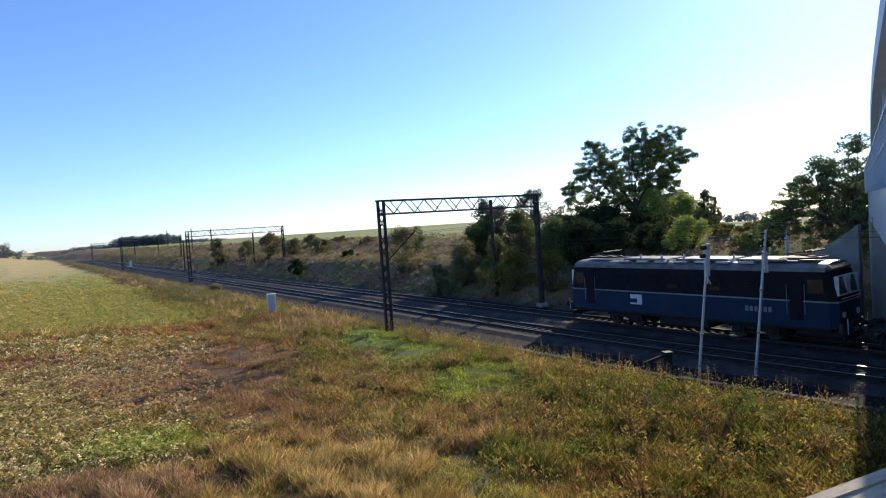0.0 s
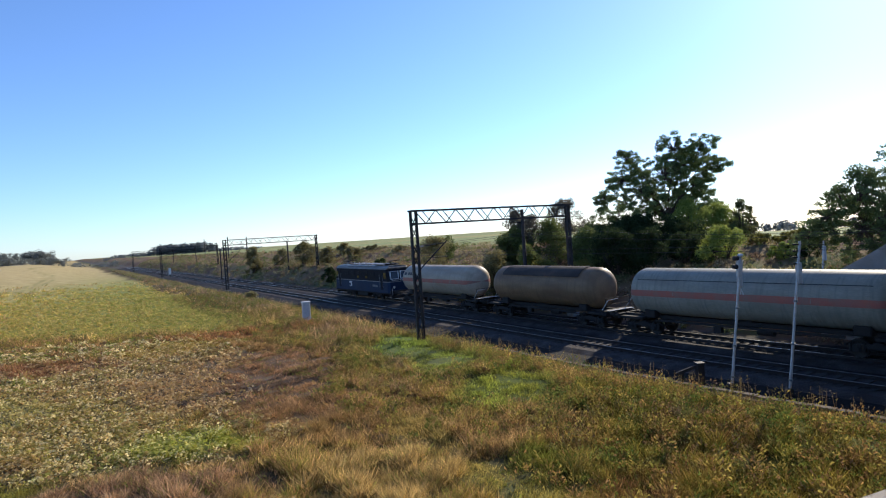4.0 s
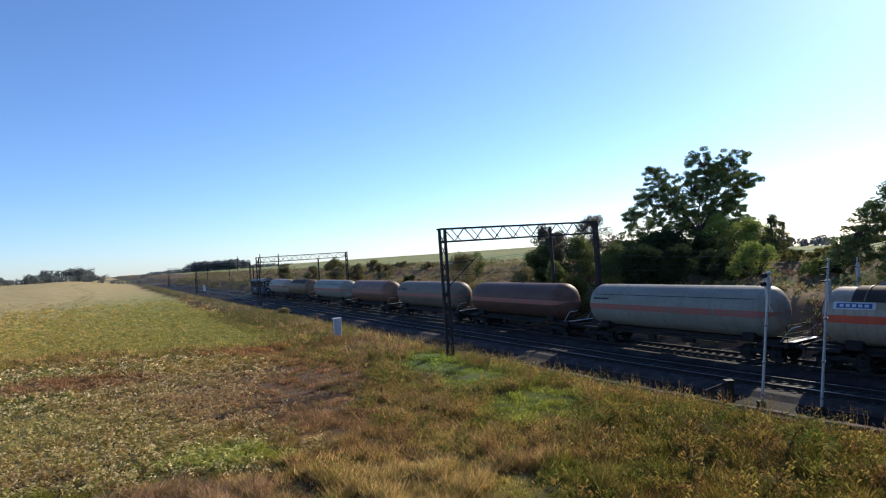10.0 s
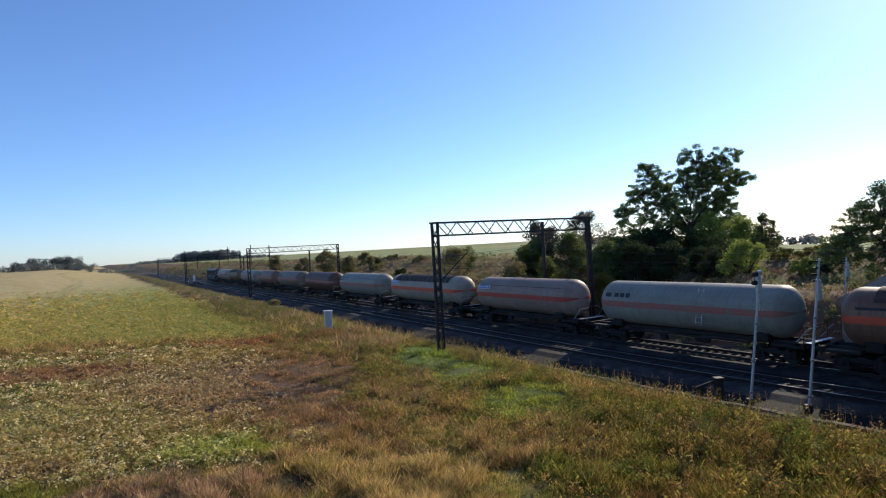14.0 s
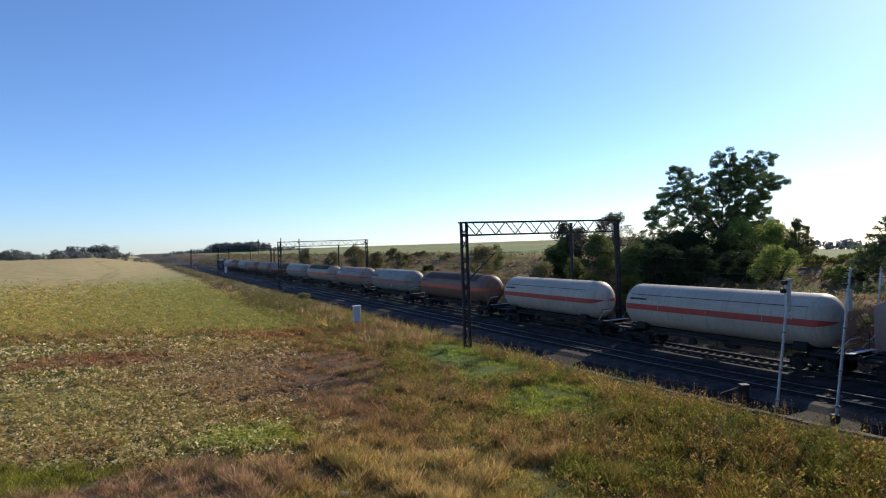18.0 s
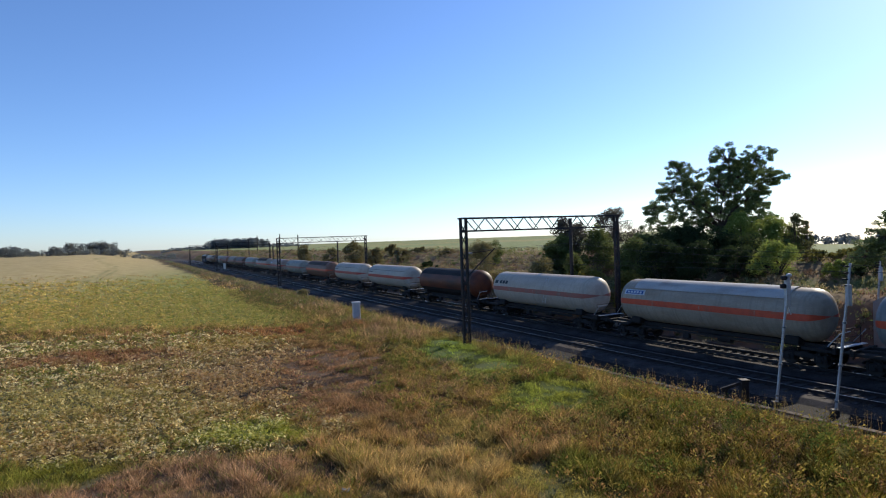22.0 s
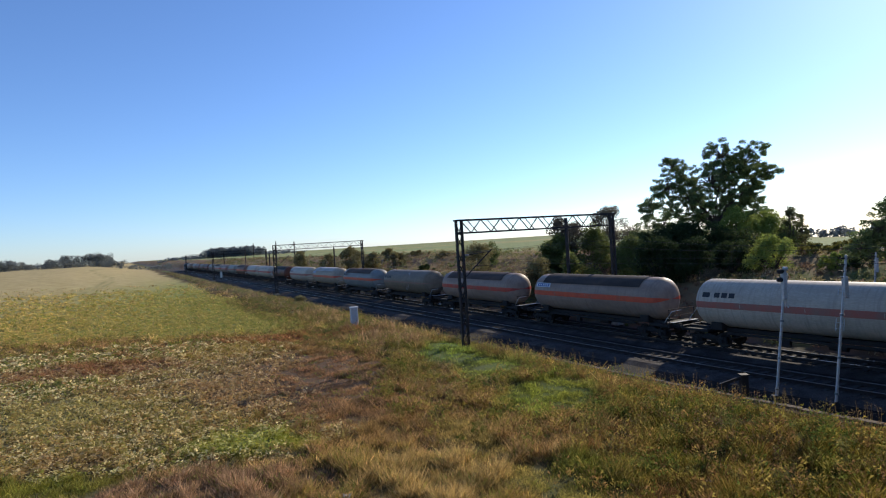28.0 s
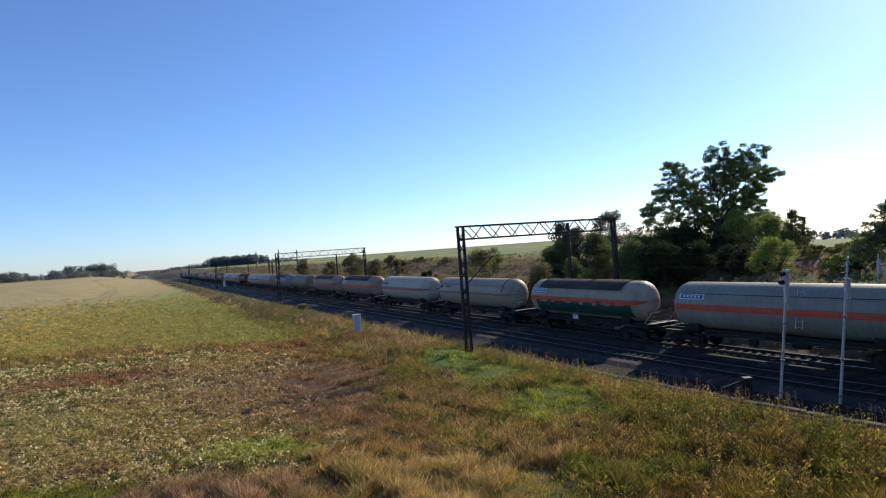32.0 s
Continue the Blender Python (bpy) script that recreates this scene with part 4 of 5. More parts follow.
    if "mark" in extras:       # dark lettering, kept as bars
        for i in range(4):
            wd = 0.19 if i else 0.26
            part("mark_bar", shared(("mark", i == 0), lambda: MB().turned([(-wd, RT + 0.01), (wd, RT + 0.01)], 288, 300, 2, CZ)), M_DARKMARK, w, at=Matrix.Translation((xe - 0.1 - i * 0.5 - (0.25 if i else 0), 0, 0)))
    if "disc" in extras:
        part("round_mark", MB().turned([(-0.3, RT + 0.01), (0.3, RT + 0.01)], 286, 300, 3, CZ), M_DARKMARK, w, at=Matrix.Translation((xe - 0.1, 0, 0)))
        part("mark_bar", MB().turned([(-0.7, RT + 0.01), (0.7, RT + 0.01)], 291, 295, 3, CZ), M_DARKMARK, w, at=Matrix.Translation((xe - 1.6, 0, 0)))
    if "small" in extras:
        part("data_panel", shared(("datapanel",), lambda: MB().turned([(-0.75, RT + 0.008), (0.75, RT + 0.008)], 289, 294, 3, CZ)), M_DARKMARK, w, at=Matrix.Translation((xe - 0.6, 0, 0)))
    if "spray" in extras:      # green spray paint along the lower half, uneven along its top
        for i in range(22):
            x = hx - 0.7 - i * 0.52
            top = 272 - 9 * abs(math.sin(i * 1.9)) - 4 * (i % 3)
            part("spray_patch", MB().turned([(x - 0.29, RT + 0.006 + 0.001 * (i % 2)), (x + 0.29, RT + 0.006 + 0.001 * (i % 2))], 222, top, 5, CZ), M_GREEN, w)
    if "tag" in extras:
        part("note_board", MB().box(0.6, RT * 0.72, 1.28, 0.7, 0.05, 0.35, 0.01), M_LABELW, w)
    return w


WAGONS = (
    (16.65, "cream", "faded", None, "mark seam", "cream tank wagon with a faded red band"),
    (15.47, "beige", None, "dark", "", "soiled brownish tank wagon with a dark sun shield"),
    (18.35, "paleblue", "faded", None, "line", "pale blue-grey tank wagon with a faded red band"),
    (15.68, "tan", "faded", None, "small", "pinkish tan rusty tank wagon with a faded band"),
    (17.48, "grey", "faded", None, "mark", "grey tank wagon with dark lettering bars"),
    (16.79, "brown", "faded", None, "", "rust-brown weathered tank wagon with a faded band"),
    (17.59, "paleblue", "faded", None, "line small", "pale blue-white tank wagon with a faded pink band"),
    (19.24, "cream", "orange", "dark", "ribs label", "cream tank wagon with a ribbed dark sun shield and orange band"),
    (16.63, "pink", "red", None, "label line small", "soiled pinkish cream tank wagon with a red band and a plate"),
    (16.87, "paleblue", "faded", None, "mark ladder", "pale grey-blue tank wagon with a faint band"),
    (18.67, "tan", "orange", "brown", "small", "tan tank wagon with a brown sun shield and orange band"),
    (16.23, "white", "red", None, "line small", "white tank wagon with a red band"),
    (17.69, "white", "red", None, "line small", "clean white tank wagon with a strong red band"),
    (16.95, "rustred", None, "black", "sooty", "black and rust-red sooty tank wagon"),
    (17.64, "white", "faded", None, "mark ladder", "white tank wagon with a faded band and dark lettering bars"),
    (17.73, "cream", "orange", "pale", "label", "cream tank wagon with a pale shield, orange band and plate"),
    (17.47, "bluegrey", "orange", "brown", "mark", "blue-grey tank wagon with a brownish shield and orange band"),
    (17.13, "grey", "thin", None, "mark ladder", "dirty grey tank wagon with a thin band"),
    (17.47, "pink", "red", "brown", "", "brown-grey dirty tank wagon with a red band"),
    (17.6, "pink", "orange", "dark", "label", "brown-topped tank wagon with an orange band and a plate"),
    (17.65, "white", "faded", None, "mark ladder", "off-white tank wagon with a pale band"),
    (17.99, "cream", "thin", None, "hoop line disc", "light grey tank wagon with a dark hoop round its end"),
    (16.41, "cream", "orange", "dark", "label spray tag", "brown-topped cream tank wagon with green spray paint below"),
    (17.2, "paleblue", "orange", None, "label line ladder", "pale blue-white tank wagon with an orange band and a plate"),
)


def locomotive():
    L = 18.2
    w = thing("electric_locomotive", "faded blue and dark navy electric locomotive with grey roof", "locomotive")
    B = L / 2 - 0.75

    def hull(y0, z0, z1, tuck):
        """Body section between two heights, ends sloped at the cabs."""
        m = MB()
        vs = []
        for z in (z0, z1):
            t = tuck * max(0.0, (z - 2.1)) * 0.22
            for x, yy in ((-B + t, y0 - 0.22), (-B + 0.35 + t, y0), (B - 0.35 - t, y0), (B - t, y0 - 0.22)):
                vs.append((x, yy, z))
            for x, yy in ((B - t, -y0 + 0.22), (B - 0.35 - t, -y0), (-B + 0.35 + t, -y0), (-B + t, -y0 + 0.22)):
                vs.append((x, yy, z))
        fs = [[i, (i + 1) % 8, 8 + (i + 1) % 8, 8 + i] for i in range(8)] + [list(range(8))[::-1], list(range(8, 16))]
        return m.add(vs, fs)

    part("lower_body", hull(1.48, 0.95, 2.22, 0), M_BLUE, w, "faded blue lower body")
    part("upper_body", hull(1.475, 2.30, 3.72, 1), M_NAVY, w, "dark navy upper body")
    part("white_line", hull(1.485, 2.22, 2.30, 0), M_WAIST, w, "thin pale waist line")
    roof = MB()
    prof = [(1.47, 3.72), (1.36, 3.92), (1.05, 4.08), (0.5, 4.16), (-0.5, 4.16), (-1.05, 4.08), (-1.36, 3.92), (-1.47, 3.72)]
    for x in (-B + 0.5, B - 0.5):
        roof.v += [(x, y, z) for y, z in prof]
    roof.f += [[i, i + 1, 9 + i, 8 + i] for i in range(7)] + [list(range(8))[::-1], list(range(8, 16))]
    part("roof", roof, M_ROOF, w, "pale grey roof")
    for x, l in ((-4.6, 2.6), (-1.2, 3.2), (2.6, 3.0)):
        part("roof_hatch", MB().box(x, 0, 4.22, l, 2.0, 0.16, 0.05), M_ROOF, w)
    for x in (-6.3, 6.3):
        pg = part("pantograph", MB().box(x, 0, 4.32, 1.9, 1.3, 0.07, 0.02), M_STEEL, w, "folded pantograph")
        part("pan_arm", MB().rod((x - 0.9, -0.4, 4.36), (x + 0.9, -0.15, 4.5), 0.03).rod((x - 0.9, 0.4, 4.36), (x + 0.9, 0.15, 4.5), 0.03).rod((x + 0.9, 0, 4.5), (x - 0.7, 0, 4.66), 0.03), M_STEEL, pg)
        part("collector", MB().rod((x - 0.7, -0.8, 4.68), (x - 0.7, 0.8, 4.68), 0.04).rod((x - 0.4, -0.8, 4.68), (x - 0.4, 0.8, 4.68), 0.04), M_STEEL, pg)
    for y in (-0.9, 0.9):
        part("roof_pipe", MB().rod((-6.4, y, 4.2), (6.4, y, 4.22), 0.045, n=6), M_GALV, w)
    for i in range(7):
        part("roof_grille", MB().box(-3.9 + i * 1.3, 0.98, 4.12, 0.8, 0.5, 0.12, 0.03), M_GALV, w, "bright roof grille")
    for i in range(5):
        part("insulator", MB().rod((-3 + i * 1.5, 0.7, 4.25), (-3 + i * 1.5, 0.7, 4.5), 0.07, 0.05, 8), M_LABELW, w)
    for e in (-1, 1):
        for y in (-0.66, 0.66):
            part("windscreen", MB().add([(e * (B - 0.15), y - 0.48, 2.62), (e * (B - 0.15), y + 0.48, 2.62), (e * (B - 0.32), y + 0.46, 3.42), (e * (B - 0.32), y - 0.46, 3.42),
                                         (e * (B - 0.05), y - 0.48, 2.62), (e * (B - 0.05), y + 0.48, 2.62), (e * (B - 0.23), y + 0.46, 3.42), (e * (B - 0.23), y - 0.46, 3.42)],
                                        [(0, 1, 2, 3), (7, 6, 5, 4), (0, 4, 5, 1), (1, 5, 6, 2), (2, 6, 7, 3), (3, 7, 4, 0)]), M_GLASS, w)
            part("headlamp", MB().rod((e * (B - 0.02), y * 1.25, 1.62), (e * (B + 0.06), y * 1.25, 1.62), 0.15, n=14), M_LAMP, w)
            fr = MB()
            for u0, u1, z0, z1 in ((-0.52, 0.52, 2.55, 2.62), (-0.52, 0.52, 3.42, 3.49), (-0.55, -0.48, 2.55, 3.49), (0.48, 0.55, 2.55, 3.49)):
                fr.box(e * (B - 0.035 - 0.22 * ((z0 + z1) / 2 - 2.62)), y + (u0 + u1) / 2, (z0 + z1) / 2, 0.2 if z1 - z0 > 0.5 else 0.05, u1 - u0, z1 - z0, 0)
            part("windscreen_frame", fr, M_LABELW, w, "pale windscreen frame")
        part("cab_hood", MB().box(e * (B - 1.05), 0, 3.86, 1.5, 2.6, 0.32, 0.14), M_ROOF, w, "pale rounded cab roof")
        part("handrail", MB().rod((e * (B + 0.06), -1.1, 2.42), (e * (B + 0.06), 1.1, 2.42), 0.022, n=6).rod((e * (B + 0.3), -1.2, 0.75), (e * (B + 0.3), -1.2, 1.5), 0.02, n=6).rod((e * (B + 0.3), 1.2, 0.75), (e * (B + 0.3), 1.2, 1.5), 0.02, n=6), M_WHITE, w)
        part("buffer_beam", MB().box(e * (B + 0.05), 0, 1.0, 0.22, 2.7, 0.5, 0.04), M_BLACK, w)
        part("end_step", MB().box(e * (B + 0.1), 0, 0.5, 0.1, 2.4, 0.3, 0.02), M_UNDER, w)
        for y in (-1.495, 1.495):
            part("cab_window", MB().box(e * (B - 0.95), y, 3.0, 0.75, 0.03, 0.7, 0.02), M_GLASS, w)
            dr = part("cab_door", MB().box(e * (B - 1.85), y, 2.45, 0.62, 0.03, 2.3, 0.02), M_NAVY, w)
            for dx in (-0.42, 0.42):
                part("grab_rail", MB().rod((e * (B - 1.85) + dx, y * 1.04, 1.6), (e * (B - 1.85) + dx, y * 1.04, 3.1), 0.016, n=6), M_WAIST, dr)
    for i in range(5):
        for y in (-1.485, 1.485):
            lv = part("side_louvre", MB().box(-4.0 + i * 2.0, y, 3.12, 1.3, 0.04, 0.62, 0.01), M_NAVY, w)
            for k in range(4):
                part("louvre_slat", MB().bar((-4.62 + i * 2.0, y * 1.02, 2.9 + k * 0.15), (-3.38 + i * 2.0, y * 1.02, 2.9 + k * 0.15), 0.05, 0.02), M_NAVY, lv)
    part("emblem", MB().box(2.95, 1.49, 1.78, 0.85, 0.02, 0.62, 0.005), M_LABELW, w, "pale square emblem")
    part("emblem_gap", MB().box(3.12, 1.505, 1.70, 0.5, 0.01, 0.26, 0), M_BLUE, w)
    for i in range(6):
        part("mark_bar", MB().box(-5.2 + i * 0.24, 1.495, 1.72, 0.16, 0.02, 0.26, 0), M_WAIST, w, "dim pale number marks")
    for x in (-2.2, 0.4):
        part("side_window", MB().box(x, 1.49, 2.72, 0.7, 0.03, 0.3, 0.02), M_GLASS, w)
    part("underframe", MB().box(0, 0, 0.9, L - 2.2, 2.5, 0.3, 0.04).box(0, 0, 0.62, 3.2, 2.3, 0.6, 0.06), M_UNDER, w)
    for x in (-4.15, 4.15):
        bogie(w, x)
    buffers(w, L)
    return w


LOCO = (locomotive(), 18.2)
TRAIN = [(tank_wagon(*row), row[0]) for row in WAGONS]


def head(t):
    """Metres along the line of the gap between locomotive and first wagon."""
    return -18.081 + 12.088 * t + 0.03462 * t * t - 0.000237 * t ** 3


def motions():
    times = [i * 0.5 for i in range(65)]

    def run(ob, length, behind):
        rows = []
        for t in times:
            c = head(t) - behind
            c += float(np.interp(c, (-60, -36, -18, -2, 25, 60, 120, 300, 420), (0, 0.12, 0.09, -0.25, 0.42, 2.0, 6.0, 20.0, 30.0)))
            a, _ = line(c + length * 0.36, SPACING)
            b, _ = line(c - length * 0.36, SPACING)
            m = (a + b) / 2
            rows.append((t, Matrix.Translation((m.x, m.y, 0)) @ Matrix.Rotation(math.atan2(a.y - b.y, a.x - b.x), 4, "Z")))
        walk(ob, rows)

    run(LOCO[0], LOCO[1], -LOCO[1] / 2)
    back = 0.0
    for ob, length in TRAIN:
        run(ob, length, back + length / 2)
        back += length
    # every wheelset rolls without slipping on its 0.46 m radius
    turns = [(i * 0.05, (head(i * 0.05) - head(0)) / 0.46) for i in range(641)]
    for ob, dx in WHEELS:
        walk(ob, [(t, Matrix.Translation((dx, 0, 0.46)) @ Matrix.Rotation(a, 4, "Y")) for t, a in turns])


# ---- trees and bushes ----
rng = np.random.default_rng(5)


def leaves(centres, radii, count, size, base, spread, squash=0.8):
    """Leaf cards scattered in uneven clumps; returns corner places and colours."""
    centres, radii = np.asarray(centres, float), np.asarray(radii, float)
    p = radii ** 2
    pick = rng.choice(len(centres), count, p=p / p.sum())
    d = rng.normal(size=(count, 3))
    d /= np.linalg.norm(d, axis=1)[:, None]
    rr = rng.random(count) ** 0.38
    pos = centres[pick] + d * (radii[pick] * rr)[:, None] * np.array((1, 1, squash))
    a = rng.normal(size=(count, 3)) * np.array((1, 1, 0.7))
    a /= np.linalg.norm(a, axis=1)[:, None]
    b = np.cross(a, rng.normal(size=(count, 3)))
    b /= np.linalg.norm(b, axis=1)[:, None]
    sz = size * (0.6 + 0.8 * rng.random(count))[:, None]
    q = np.stack([pos - a * sz, pos - b * sz * 0.5, pos + a * sz, pos + b * sz * 0.5], 1).reshape(-1, 3)
    tint = rng.random(len(centres))[pick][:, None] * 0.65 + rng.random((count, 1)) * 0.35
    col = np.asarray(base) * (1 - tint) + np.asarray(spread) * tint
    return q, np.repeat(col, 4, 0)


def crown_points(height, radius, env, n, low):
    """Clump centres in a crown whose half-width follows env over its height, uneven round about."""
    ph = rng.random(4) * 6.283
    out = []
    for _ in range(n):
        f = low + (1 - low) * rng.random() ** 0.8
        a = rng.random() * 6.283
        w = np.interp(f, np.linspace(0, 1, len(env)), env)
        w *= 1 + 0.22 * math.sin(2 * a + ph[0] + 4 * f) + 0.16 * math.sin(3 * a + ph[1] - 6 * f)
        r = radius * w * rng.random() ** 0.4 * 0.92
        out.append((r * math.cos(a), r * math.sin(a), f * height * 0.95 + 0.04 * height * math.sin(5 * a + ph[2])))
    return np.array(out)


def tree(x, y, height, radius, label, count, size=0.13, base=(0.035, 0.06, 0.02), spread=(0.085, 0.125, 0.035), env=(0.5, 0.9, 1.0, 0.95, 0.75, 0.45, 0.12), clumps=90, low=0.12, clump_r=0.17, z=None, wood=True):
    z = float(ground_z(x, y)) - 0.15 if z is None else z
    t = thing("tree", label, "tree", Matrix.Translation((x, y, z)))
    c = crown_points(height, radius, env, clumps, low)
    mb = MB()
    top = Vector((0.04 * height, 0, height * 0.78))
    knots = [Vector((0, 0, 0)), Vector((0.02 * height, 0.01 * height, height * 0.25)), Vector((-0.01 * height, 0, height * 0.5)), top]
    for i in range(3):
        mb.rod(knots[i], knots[i + 1], height * 0.022 * (1 - 0.28 * i), height * 0.022 * (1 - 0.28 * (i + 1)), 8, caps=False)
    for p in c:
        p = Vector(p)
        f = max(0.08, min(0.95, (p.z / height) * 0.75 - 0.06))
        j = min(2, int(f * 3))
        q = knots[j].lerp(knots[j + 1], f * 3 - j)
        mid = q.lerp(p, 0.5) + Vector((0, 0, 0.05 * height * rng.random()))
        mb.rod(q, mid, height * 0.007, height * 0.005, 5, caps=False)
        mb.rod(mid, p, height * 0.005, height * 0.0018, 4, caps=False)
    part("trunk", mb, M_BARK, t, smooth=True)
    rr = radius * clump_r * (0.7 + 0.8 * rng.random(len(c)))
    q, col = leaves(c, rr, count, size, base, spread)
    q[:, 2] = np.maximum(q[:, 2], 0.1)
    cloud("crown", q, 4, col, M_LEAF, t)
    return t


def bush(x, y, height, radius, label, count, size=0.1, base=(0.05, 0.075, 0.025), spread=(0.12, 0.14, 0.045)):
    z = float(ground_z(x, y)) - 0.1
    t = thing("bush", label, "bush", Matrix.Translation((x, y, z)))
    c = crown_points(height, radius, (0.8, 1.0, 1.0, 0.85, 0.6, 0.25), 34, 0.08)
    mb = MB()
    for p in c:
        mb.rod((p[0] * 0.15, p[1] * 0.15, 0), tuple(p), 0.035, 0.008, 4, caps=False)
    part("stem", mb, M_BARK, t)
    q, col = leaves(c, min(radius, height * 0.7) * (0.2 + 0.2 * rng.random(len(c))), count, size, base, spread)
    q[:, 2] = np.maximum(q[:, 2], 0.03)
    cloud("foliage", q, 4, col, M_LEAF, t)
    return t


def lobed_tree(x, y, z, height, trunk_r, lobes, label, count, size, base, spread, clump, seed):
    """A tree whose crown is made of uneven lobes (across, height, radius), each carried by a limb and full of small leaf sprays."""
    g = np.random.default_rng(seed)
    t = thing("tree", label, "tree", Matrix.Translation((x, y, z)))
    mb = MB()
    fork = Vector((0.1, 0, height * 0.2))
    mb.rod((0, 0, 0), fork, trunk_r, trunk_r * 0.8, 10, caps=False)
    c, r = [], []
    for dx, dz, lr in lobes:
        lc = Vector((dx, float(g.normal()) * 0.18 * height * 0.5, dz))
        start = fork * (0.75 + 0.5 * float(g.random()))
        prev, rad = start, trunk_r * 0.42
        for k in range(1, 5):
            f = k / 4
            p = start.lerp(lc, f) + Vector((0, 0, 0.9 * math.sin(math.pi * f) + 0.25 * float(g.normal()))) + Vector((float(g.normal()), float(g.normal()), 0)) * 0.18 * (f < 1)
            mb.rod(prev, p, rad, rad * 0.72, 7, caps=False)
            prev, rad = p, rad * 0.72
        n = max(6, int(6.2 * (lr / clump) ** 1.5))
        for _ in range(n):
            d = g.normal(size=3)
            d = d / np.linalg.norm(d) * np.array((1.0, 1.0, 0.92)) * lr * (0.25 + 0.95 * g.random() ** 0.55)
            q = lc + Vector(d)
            if q.z < 0.3:
                continue
            m = lc.lerp(q, 0.55) + Vector((0, 0, 0.12 * lr))
            mb.rod(prev, m, 0.028, 0.018, 4, caps=False)
            mb.rod(m, q, 0.018, 0.006, 4, caps=False)
            c.append(tuple(q))
            r.append(clump * (0.5 + 0.9 * g.random()))
    part("trunk", mb, M_BARK, t, smooth=True)
    q, col = leaves(c, r, count, size, base, spread, 0.62)
    q[:, 2] = np.maximum(q[:, 2], 0.1)
    cloud("crown", q, 4, col, M_LEAF, t)
    return t


lobed_tree(32.4, 72.0, float(ground_z(32, 72)) - 0.15, 13.0, 0.3,
           ((1.0, 11.1, 1.9), (3.9, 10.8, 1.9), (2.4, 9.2, 2.0), (6.2, 8.9, 1.05), (5.0, 9.3, 1.3), (5.3, 6.2, 1.5), (5.4, 7.6, 1.0), (-4.8, 10.2, 1.15), (-5.2, 7.6, 1.7), (-7.0, 5.6, 1.3), (-3.2, 8.9, 1.5), (-0.7, 7.8, 2.7),
            (2.6, 6.4, 2.2), (-0.7, 4.0, 3.6), (-4.6, 2.9, 2.8), (4.0, 2.9, 3.0), (-3.0, 5.9, 2.2)),
           "large airy broad-leaved tree, dark green against the light", 138000, 0.085, (0.09, 0.13, 0.06), (0.21, 0.275, 0.11), 0.40, 61)
lobed_tree(34.0, 40.8, 3.3, 8.6, 0.16,
           ((0.1, 7.6, 0.8), (0.3, 6.2, 1.1), (-2.4, 6.1, 0.85), (-3.0, 4.8, 1.2), (-1.5, 4.3, 1.7), (0.7, 4.2, 1.7), (-3.7, 2.9, 1.1), (-4.7, 3.6, 1.1), (-4.4, 4.9, 0.8), (-5.0, 2.2, 1.2), (-1.7, 2.3, 2.0), (1.5, 5.6, 1.0), (1.0, 2.2, 1.9)),
           "dark broad-leaved tree with a pointed top beside the bridge", 44000, 0.072, (0.075, 0.11, 0.045), (0.18, 0.235, 0.095), 0.33, 62)
tree(37.6, 43.5, 4.6, 2.8, "leafy tree behind the bridge abutment", 9000, 0.12, clumps=50)
KINDS = {
    "grey": ((0.10, 0.09, 0.07), (0.17, 0.15, 0.11), "half-bare greyish shrub on the railway bank"),
    "green": ((0.075, 0.105, 0.035), (0.20, 0.22, 0.07), "leafy green bush on the railway bank"),
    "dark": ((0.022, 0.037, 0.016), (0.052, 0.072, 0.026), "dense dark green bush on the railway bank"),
    "olive": ((0.15, 0.135, 0.06), (0.28, 0.24, 0.11), "olive-green round bush on the dry bank"),
    "yellow": ((0.13, 0.125, 0.03), (0.24, 0.22, 0.06), "yellowing low bush at the foot of the bank"),
    "yellowg": ((0.17, 0.22, 0.045), (0.36, 0.40, 0.10), "yellow-green leafy bush at the edge of the trees"),
    "slim": ((0.07, 0.085, 0.035), (0.14, 0.14, 0.06), "slender light-green sapling clump"),
}
